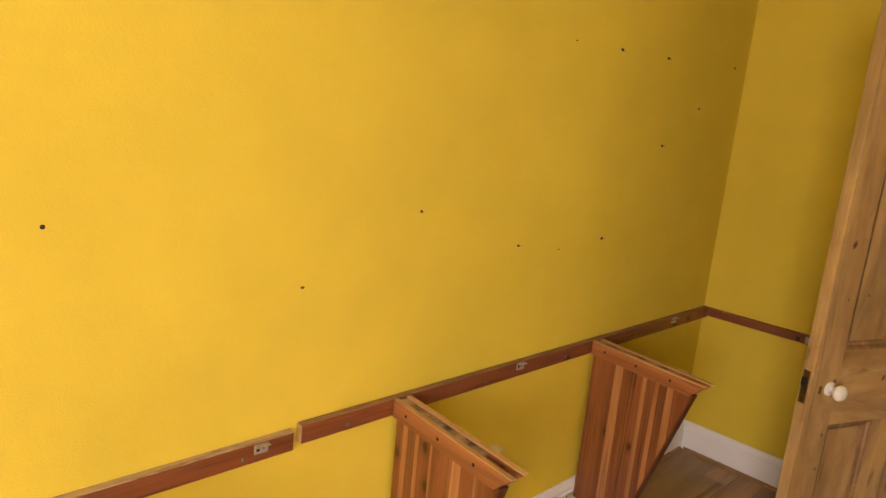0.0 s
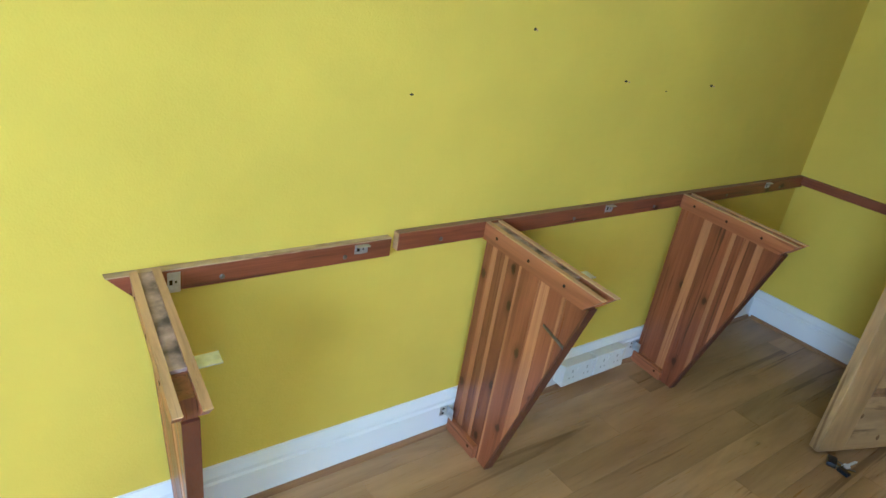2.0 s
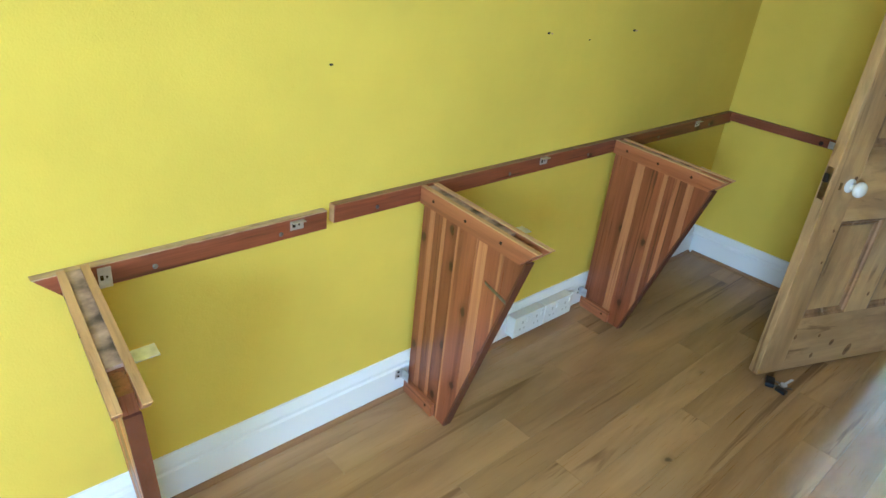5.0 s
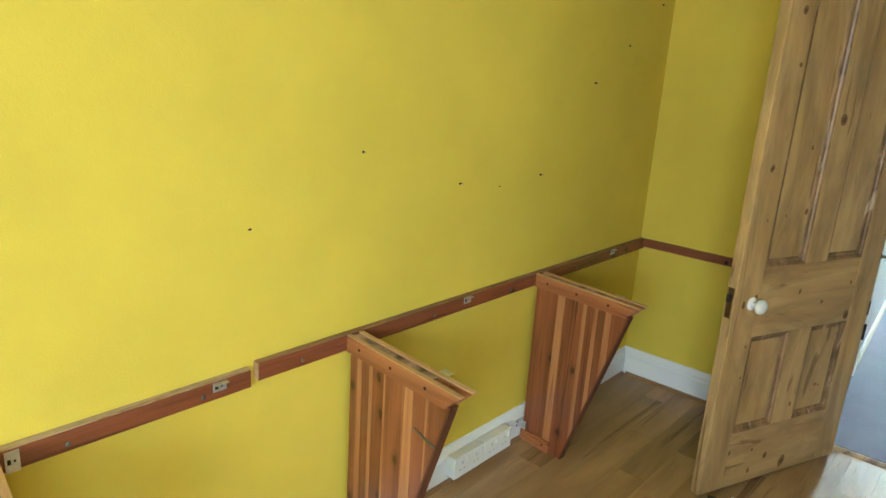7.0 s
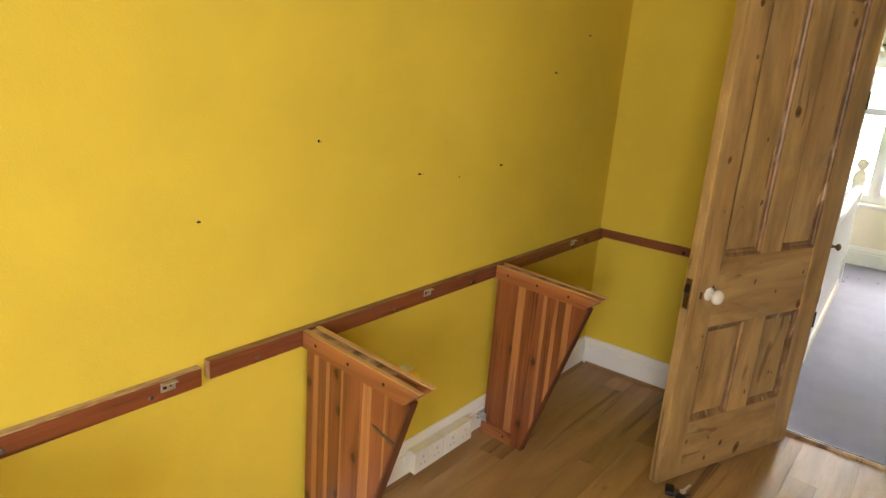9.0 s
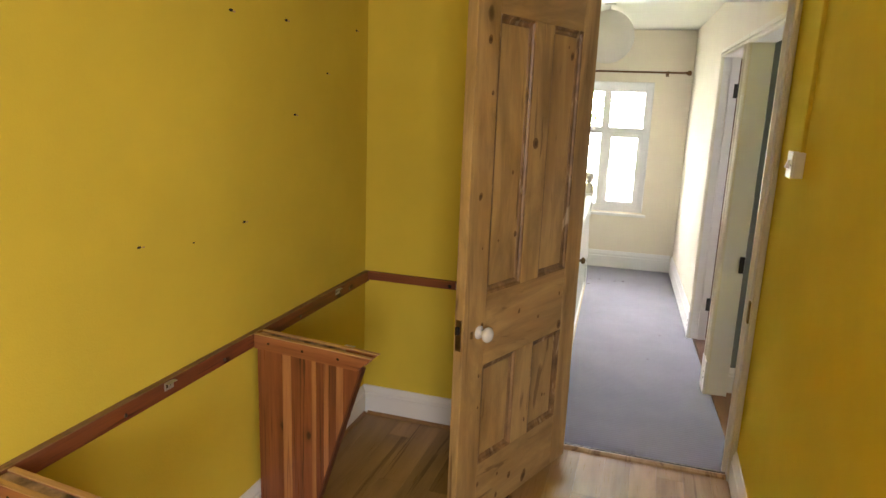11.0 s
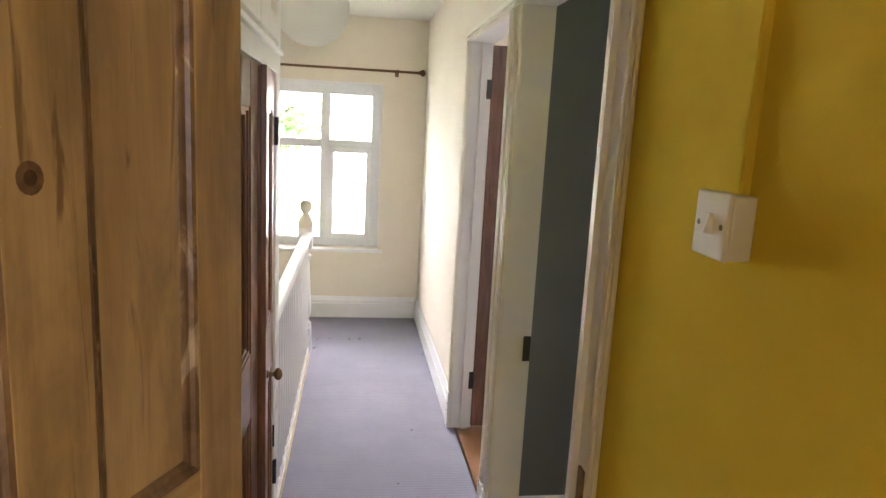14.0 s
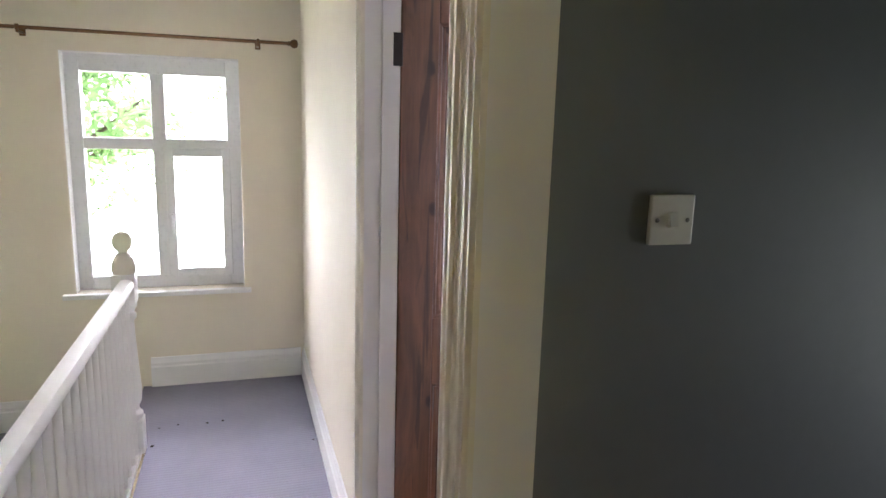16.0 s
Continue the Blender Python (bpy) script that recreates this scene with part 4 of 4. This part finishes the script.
for x0, x1, knob_x, side in ((4.4415, 4.886, 4.848, 0), (4.890, 5.249, 4.932, 1)):
    w = x1 - x0
    holder = part("door", box(B(), x0 + 0.004, x1 - 0.004, CUP_Y + 0.008, CUP_Y + 0.016, 0.060, CUP_H - 0.008), VARNISH, cup, "varnished brown panelled cupboard door")
    edge = 0.092 if side else 0.122
    for c, d in ((0, edge), (w - edge, w)):
        part("stile", box(B(), x0 + c, x0 + d, CUP_Y - 0.010, CUP_Y + 0.0075, 0.056, CUP_H - 0.004, 0.003), VARNISH, holder)
    for z0, z1 in ((0.056, 0.19), (0.69, 0.872), (1.512, CUP_H - 0.004)):
        part("rail", box(B(), x0 + edge + 0.0005, x0 + w - edge - 0.0005, CUP_Y - 0.0094, CUP_Y + 0.0074, z0, z1, 0.002), VARNISH_CROSS, holder)
    for z0, z1 in ((0.19, 0.69), (0.872, 1.512)):
        bm = B()
        xa, xb = x0 + edge, x0 + w - edge
        for d, s in ((0.0, 0.010), (0.006, 0.020)):
            for q in ((xa, xa + s, z0, z1), (xb - s, xb, z0, z1), (xa + s, xb - s, z0, z0 + s), (xa + s, xb - s, z1 - s, z1)):
                box(bm, q[0], q[1], CUP_Y - 0.006 + d, CUP_Y + 0.0075, q[2], q[3], 0.0015)
        part("moulding", bm, VARNISH, holder)
    if side:
        # this door stands slightly ajar on its hinges
        holder.matrix_basis = pose(x1, CUP_Y, 0, 0, 0, 3.5) @ pose(-x1, -CUP_Y, 0)
        kn = part("knob", knob(B(), Matrix.Identity(4), 0.018, 0.045), BRASS, holder, "aged brass knob", True, pose(knob_x, CUP_Y - 0.010, 0.748, 90))
for z in (1.449, 0.262):
    part("hinge", box(B(), 5.246, 5.260, CUP_Y - 0.022, CUP_Y - 0.010, z - 0.045, z + 0.045, 0.002), IRON, cup, "black iron hinge")
part("lock_plate", box(B(), 5.243, 5.250, CUP_Y - 0.016, CUP_Y - 0.0095, 0.36, 0.44, 0.001), IRON, cup)

for x0, x1 in ((4.48, 4.880), (4.890, 5.300)):
    bm = B()
    z0, z1 = CUP_H + 0.10, LAND_CEIL - 0.05
    for q in ((x0, x0 + 0.07, z0, z1), (x1 - 0.07, x1, z0, z1), (x0 + 0.07, x1 - 0.07, z0, z0 + 0.07), (x0 + 0.07, x1 - 0.07, z1 - 0.07, z1)):
        box(bm, q[0], q[1], CUP_Y - 0.018, CUP_Y - 0.0005, q[2], q[3], 0.003)
    part("upper_door", bm, CREAM_TRIM, cup, "cream painted upper cupboard door")

# ---- landing balustrade ----
BAN_Y, BAN_X0, BAN_X1 = 0.806, 5.394, 7.25
ban = thing("balustrade", pose(0, 0, 0), "white gloss stair balustrade with close turned spindles", "balustrade")
hand = [(0.0, 0.0), (0.018, 0.0), (0.022, 0.012), (0.031, 0.020), (0.031, 0.036), (0.022, 0.050), (0.0, 0.055), (-0.022, 0.050), (-0.031, 0.036), (-0.031, 0.020), (-0.022, 0.012), (-0.018, 0.0)]
part("handrail", prism(B(), [(BAN_Y + a, 0.748 + b) for a, b in hand], BAN_X0, BAN_X1, 0), TRIM, ban, "", True)
part("base_rail", box(B(), BAN_X0, BAN_X1, BAN_Y - 0.024, BAN_Y + 0.024, 0.004, 0.034, 0.004), TRIM, ban)
part("string_board", box(B(), BAN_X0, BAN_X1 + 0.04, 0.786, 0.850, -0.30, 0.003, 0.002), TRIM, ban)
part("edge_strip", box(B(), BAN_X0 + 0.002, BAN_X1 + 0.02, 0.773, 0.7845, 0.0008, 0.010, 0.002), GOLD, ban, "gold carpet edge strip")
spindle_me = None
n_sp = 20
for i in range(n_sp):
    x = BAN_X0 + 0.05 + i * (BAN_X1 - BAN_X0 - 0.10) / (n_sp - 1)
    if spindle_me is None:
        bm = B()
        lathe(bm, [(0.016, 0.034), (0.016, 0.12), (0.0175, 0.30), (0.0175, 0.48), (0.016, 0.68), (0.016, 0.752)], None, 14)
        sp = part("spindle", bm, TRIM, ban, "", True, pose(x, BAN_Y, 0))
        spindle_me = sp.data
    else:
        sp = new("spindle", spindle_me)
        sp.parent = ban
        sp.matrix_basis = pose(x, BAN_Y, 0)
newel_y = BAN_Y + 0.012
bm = box(B(), BAN_X1 - 0.002, BAN_X1 + 0.088, newel_y - 0.045, newel_y + 0.045, -0.30, 0.16, 0.005)
box(bm, BAN_X1 - 0.002, BAN_X1 + 0.088, newel_y - 0.045, newel_y + 0.045, 0.69, 0.822, 0.006)
turned_post = [(0.036, 0.158), (0.044, 0.172), (0.044, 0.190), (0.030, 0.205), (0.030, 0.222), (0.042, 0.250), (0.044, 0.300), (0.036, 0.440), (0.030, 0.560), (0.029, 0.610), (0.040, 0.624), (0.040, 0.640), (0.030, 0.652), (0.044, 0.676), (0.044, 0.692)]
lathe(bm, turned_post, pose(BAN_X1 + 0.043, newel_y, 0), 24)
newel = part("newel_post", bm, TRIM, ban, "square and turned white newel post", True)
fin = [(0.044, 0.885), (0.048, 0.90), (0.048, 0.915), (0.044, 0.935), (0.030, 0.962), (0.019, 0.974), (0.022, 0.982), (0.033, 0.994), (0.040, 1.012), (0.040, 1.032), (0.030, 1.052), (0.012, 1.062), (0.002, 1.063)]
part("finial", lathe(B(), fin, None, 28), CREAM_TRIM, newel, "turned ball finial", True, pose(BAN_X1 + 0.043, newel_y, -0.063))

# ---- landing window ----
win = thing("window_1", pose(0, 0, 0), "white plastic casement window with four panes", "window", "", "structure")
fx0, fx1 = WIN_X + 0.075, WIN_X + 0.135
MULL_Y, TRANS_Z = 0.742, 1.336
bm = B()
F = 0.072
box(bm, fx0, fx1, W_Y0 + 0.001, W_Y0 + F, W_Z0 + 0.001, W_Z1 - 0.001, 0.004)
box(bm, fx0, fx1, W_Y1 - F, W_Y1 - 0.001, W_Z0 + 0.001, W_Z1 - 0.001, 0.004)
box(bm, fx0, fx1, W_Y0 + F, W_Y1 - F, W_Z0 + 0.001, W_Z0 + F, 0.004)
box(bm, fx0, fx1, W_Y0 + F, W_Y1 - F, W_Z1 - F - 0.02, W_Z1 - 0.001, 0.004)
part("window_frame", bm, UPVC, win)
part("mullion", box(B(), fx0, fx1, MULL_Y - 0.034, MULL_Y + 0.034, W_Z0 + F, W_Z1 - F - 0.02, 0.004), UPVC, win)
part("transom", box(B(), fx0 - 0.001, fx1, W_Y0 + F, MULL_Y - 0.034, TRANS_Z - 0.030, TRANS_Z + 0.030, 0.004), UPVC, win)
part("transom", box(B(), fx0 - 0.001, fx1, MULL_Y + 0.034, W_Y1 - F, TRANS_Z - 0.030, TRANS_Z + 0.030, 0.004), UPVC, win)
sash = B()
sy0, sy1, sz0, sz1 = W_Y0 + F - 0.012, MULL_Y - 0.022, W_Z0 + F - 0.012, TRANS_Z - 0.018
for q in ((sy0, sy0 + 0.046, sz0, sz1), (sy1 - 0.046, sy1, sz0, sz1), (sy0 + 0.046, sy1 - 0.046, sz0, sz0 + 0.046), (sy0 + 0.046, sy1 - 0.046, sz1 - 0.046, sz1)):
    box(sash, fx0 - 0.016, fx0 - 0.0005, q[0], q[1], q[2], q[3], 0.004)
sash_ob = part("sash", sash, UPVC, win, "white opening casement")
handle = B()
box(handle, fx0 - 0.026, fx0 - 0.016, sy1 - 0.036, sy1 - 0.012, 0.90, 0.97, 0.004)
box(handle, fx0 - 0.044, fx0 - 0.028, sy1 - 0.032, sy1 - 0.016, 0.85, 0.96, 0.005)
part("handle", handle, UPVC, sash_ob, "white window handle")
for y0, y1, z0, z1 in ((W_Y0 + F, MULL_Y - 0.034, W_Z0 + F, TRANS_Z - 0.03), (MULL_Y + 0.034, W_Y1 - F, W_Z0 + F, TRANS_Z - 0.03), (W_Y0 + F, MULL_Y - 0.034, TRANS_Z + 0.03, W_Z1 - F - 0.02), (MULL_Y + 0.034, W_Y1 - F, TRANS_Z + 0.03, W_Z1 - F - 0.02)):
    pane = part("pane", box(B(), fx0 + 0.026, fx0 + 0.030, y0 - 0.004, y1 + 0.004, z0 - 0.004, z1 + 0.004), glass_mat, win)
    pane.visible_shadow = False
part("window_sill", box(B(), WIN_X - 0.035, fx0 - 0.001, W_Y0 - 0.035, W_Y1 + 0.06, W_Z0 - 0.028, W_Z0 - 0.001, 0.006), TRIM, win, "white gloss window sill")
bm = B()
box(bm, WIN_X + 0.001, fx0, W_Y0 + 0.0006, W_Y0 + 0.004, W_Z0, W_Z1 - 0.004)
box(bm, WIN_X + 0.001, fx0, W_Y1 - 0.004, W_Y1 - 0.0006, W_Z0, W_Z1 - 0.004)
box(bm, WIN_X + 0.001, fx0, W_Y0 + 0.0006, W_Y1 - 0.0006, W_Z1 - 0.004, W_Z1 - 0.0006)
part("reveal", bm, TRIM, win)

# ---- curtain pole ----
pole = thing("curtain_pole", pose(WIN_X - 0.087, 0, 1.880), "bronze curtain pole above the landing window", "curtain pole")
part("rod", lathe(B(), [(0.009, 0.075), (0.009, 1.60)], None, 14), BRONZE, pole, "", True, pose(0, 0, 0, -90))
for y, way in ((0.075, 1), (1.60, -1)):
    part("end_knob", lathe(B(), [(0.009, 0.0), (0.015, 0.004), (0.010, 0.012), (0.021, 0.024), (0.024, 0.036), (0.019, 0.050), (0.002, 0.056)], None, 18), BRONZE, pole, "", True, pose(0, y, 0, 90 * way))
for y in (0.225, 1.325):
    br = B()
    box(br, -0.006, 0.086, y - 0.006, y + 0.006, -0.024, -0.012, 0.003)
    box(br, 0.080, 0.0865, y - 0.014, y + 0.014, -0.032, 0.006, 0.002)
    part("pole_bracket", br, BRONZE, pole)
    part("ring", lathe(B(), [(0.010, -0.008), (0.015, -0.006), (0.015, 0.006), (0.010, 0.008)], None, 16), BRONZE, pole, "", True, pose(0, y, 0, -90))

# ---- paper globe lampshade ----
GLOBE_R = 0.180
lamp = thing("pendant_lamp", pose(6.455, 0.742, 2.030), "white ribbed paper globe lampshade hanging from the ceiling", "pendant lamp")
bm = B()
seg, rows = 40, 34
rings = []
for j in range(1, rows):
    a = math.pi * j / rows
    rr = GLOBE_R * math.sin(a) * (1 + (0.012 if j % 2 else -0.006))
    rings.append([bm.verts.new((rr * math.cos(2 * math.pi * i / seg), rr * math.sin(2 * math.pi * i / seg), GLOBE_R * math.cos(a))) for i in range(seg)])
for r0, r1 in zip(rings, rings[1:]):
    for i in range(seg):
        k = (i + 1) % seg
        bm.faces.new([r0[i], r0[k], r1[k], r1[i]])
part("shade", bm, PAPER, lamp, "", True)
part("flex", lathe(B(), [(0.004, GLOBE_R - 0.06), (0.004, LAND_CEIL - 2.030)], None, 8), PLASTIC, lamp, "", True)
part("ceiling_rose", lathe(B(), [(0.038, LAND_CEIL - 2.052), (0.036, LAND_CEIL - 2.035), (0.034, LAND_CEIL - 2.0295)], None, 20), PLASTIC, lamp, "", True)

# ---- specks and fluff on the landing carpet ----
random.seed(4)
for x, y, s in ((7.51, 0.742, 0.007), (7.531, 0.658, 0.006), (7.517, 0.522, 0.008), (7.526, 0.450, 0.008), (7.323, 0.752, 0.010), (7.219, 0.036, 0.006), (5.60, 0.30, 0.005), (6.10, 0.20, 0.005)):
    bm = B()
    bmesh.ops.create_icosphere(bm, subdivisions=1, radius=s)
    for v in bm.verts:
        v.co *= random.uniform(0.6, 1.2)
        v.co.z = v.co.z * 0.45 + s * 0.4
    tagged(part("debris_speck", bm, IRON, None, "", True, pose(x, y, 0.0)), "small dark crumb of debris on the carpet", "debris", "crumbs on the carpet")

for ob in set(scene.objects) - yellow_room_objects:
    if ob.parent is None:
        ob.matrix_basis = LANDING @ ob.matrix_basis

# ---- outside the landing window ----
shell("ground", box(B(), -300, 700, -500, 500, -3.3, -3.2), GRASS, "garden lawn and fields beyond the house", "ground")


def tree(x, y, base, height, spread, seed, label, leaves=2600):
    rng = random.Random(seed)
    o = thing("tree", pose(x, y, base), label, "tree")
    bm = B()
    limbs = [((0, 0, 0), (0, 0, height * 0.55), 0.20, 0.12)]
    tips = []
    for i in range(11):
        a = rng.uniform(0, 6.28)
        z0 = height * rng.uniform(0.48, 0.62)
        ln = spread * rng.uniform(0.55, 1.0)
        end = (ln * math.cos(a), ln * math.sin(a), z0 + height * rng.uniform(0.04, 0.32))
        limbs.append(((0, 0, z0), end, 0.075, 0.018))
        tips.append(((0, 0, z0), end))
    for p, q, r0, r1 in limbs:
        d = Vector(q) - Vector(p)
        m = Matrix.Translation(p) @ d.to_track_quat("Z", "Y").to_matrix().to_4x4()
        lathe(bm, [(r0, 0), ((r0 + r1) / 2 * 1.05, d.length * 0.5), (r1, d.length)], m, 8)
    part("trunk", bm, BARK, o, "", True)
    verts, faces = [], []
    clumps = []
    for p, q in tips:
        for _ in range(9):
            f = rng.uniform(0.45, 1.08)
            c = Vector(p).lerp(Vector(q), f) + Vector((rng.gauss(0, 0.35), rng.gauss(0, 0.35), rng.gauss(0, 0.3)))
            clumps.append((c, rng.uniform(0.25, 0.6)))
    for _ in range(leaves):
        c, r = rng.choice(clumps)
        v = c + Vector((rng.gauss(0, r * 0.6), rng.gauss(0, r * 0.6), rng.gauss(0, r * 0.4)))
        s = rng.uniform(0.06, 0.13)
        t = Euler((rng.uniform(-0.8, 0.8), rng.uniform(-0.8, 0.8), rng.uniform(0, 6.28))).to_matrix()
        k = len(verts)
        for u in ((-s, 0, 0), (-s * 0.2, -s * 0.45, 0.01), (s, 0, -0.02), (-s * 0.2, s * 0.45, 0.01)):
            verts.append(tuple(v + t @ Vector(u)))
        faces.append((k, k + 1, k + 2, k + 3))
    me = bpy.data.meshes.new("crown")
    me.from_pydata(verts, [], faces)
    me.materials.append(LEAF)
    crown = new("crown", me)
    crown.parent = o
    return o


# added emissive sheet: burns out the window view and lights the landing
glow, ent, ep = node_mat("backdrop_glow")
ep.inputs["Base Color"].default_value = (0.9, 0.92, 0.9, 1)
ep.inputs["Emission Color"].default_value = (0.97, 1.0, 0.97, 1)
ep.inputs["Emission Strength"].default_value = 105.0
shell("backdrop", box(B(), 22, 22.2, -18, 24, -3.2, 15), glow, "added glowing white sheet that whitens the window view and lights the landing", "backdrop")
tree(15.0, 4.0, -3.2, 7.1, 2.6, 3, "leafy green garden tree outside the landing window", 5600)

# ---- laminate planks of the yellow room, one by one ----
PLANK_W, PLANK_L = 0.110, 1.21
plank_cache = {}
rows_y = []
y = LONG_Y - 0.010
first = True
while y > RIGHT_Y + 0.02:
    w = 0.087 if first else PLANK_W
    y0 = max(y - w, RIGHT_Y + 0.002)
    rows_y.append((y0, y))
    y, first = y0, False
starts = [1.185, 1.985, 1.672, 2.525, 2.21, 1.30, 1.85, 2.60, 1.10, 2.05, 1.50, 2.40, 0.9, 1.75]
for r, (y0, y1) in enumerate(rows_y):
    x = starts[r % len(starts)]
    while x > BACK_X + 0.002:
        x -= PLANK_L
    while x < END_X + 0.01:
        x0, x1 = max(x, BACK_X + 0.002), min(x + PLANK_L, END_X + (0.010 if y1 < DOOR_Y1 and y0 > DOOR_Y0 - 0.02 else -0.001))
        x += PLANK_L
        if x1 - x0 < 0.02:
            continue
        key = (round(x1 - x0, 3), round(y1 - y0, 3))
        if key not in plank_cache:
            l, w = (x1 - x0) / 2 - 0.0002, (y1 - y0) / 2 - 0.0002
            bm = B()
            c = 0.0004
            lo = [bm.verts.new(q) for q in ((-l, -w, -0.010), (l, -w, -0.010), (l, w, -0.010), (-l, w, -0.010))]
            md = [bm.verts.new(q) for q in ((-l, -w, -c), (l, -w, -c), (l, w, -c), (-l, w, -c))]
            hi = [bm.verts.new(q) for q in ((-l + c, -w + c, 0), (l - c, -w + c, 0), (l - c, w - c, 0), (-l + c, w - c, 0))]
            bm.faces.new(hi)
            bm.faces.new(list(reversed(lo)))
            for k in range(4):
                j = (k + 1) % 4
                bm.faces.new([lo[k], lo[j], md[j], md[k]])
                bm.faces.new([md[k], md[j], hi[j], hi[k]])
            me = bpy.data.meshes.new("plank")
            bm.to_mesh(me)
            bm.free()
            me.materials.append(OAK)
            plank_cache[key] = me
        p = new("plank", plank_cache[key])
        p.parent = floor
        p.matrix_basis = pose((x0 + x1) / 2, (y0 + y1) / 2, 0)
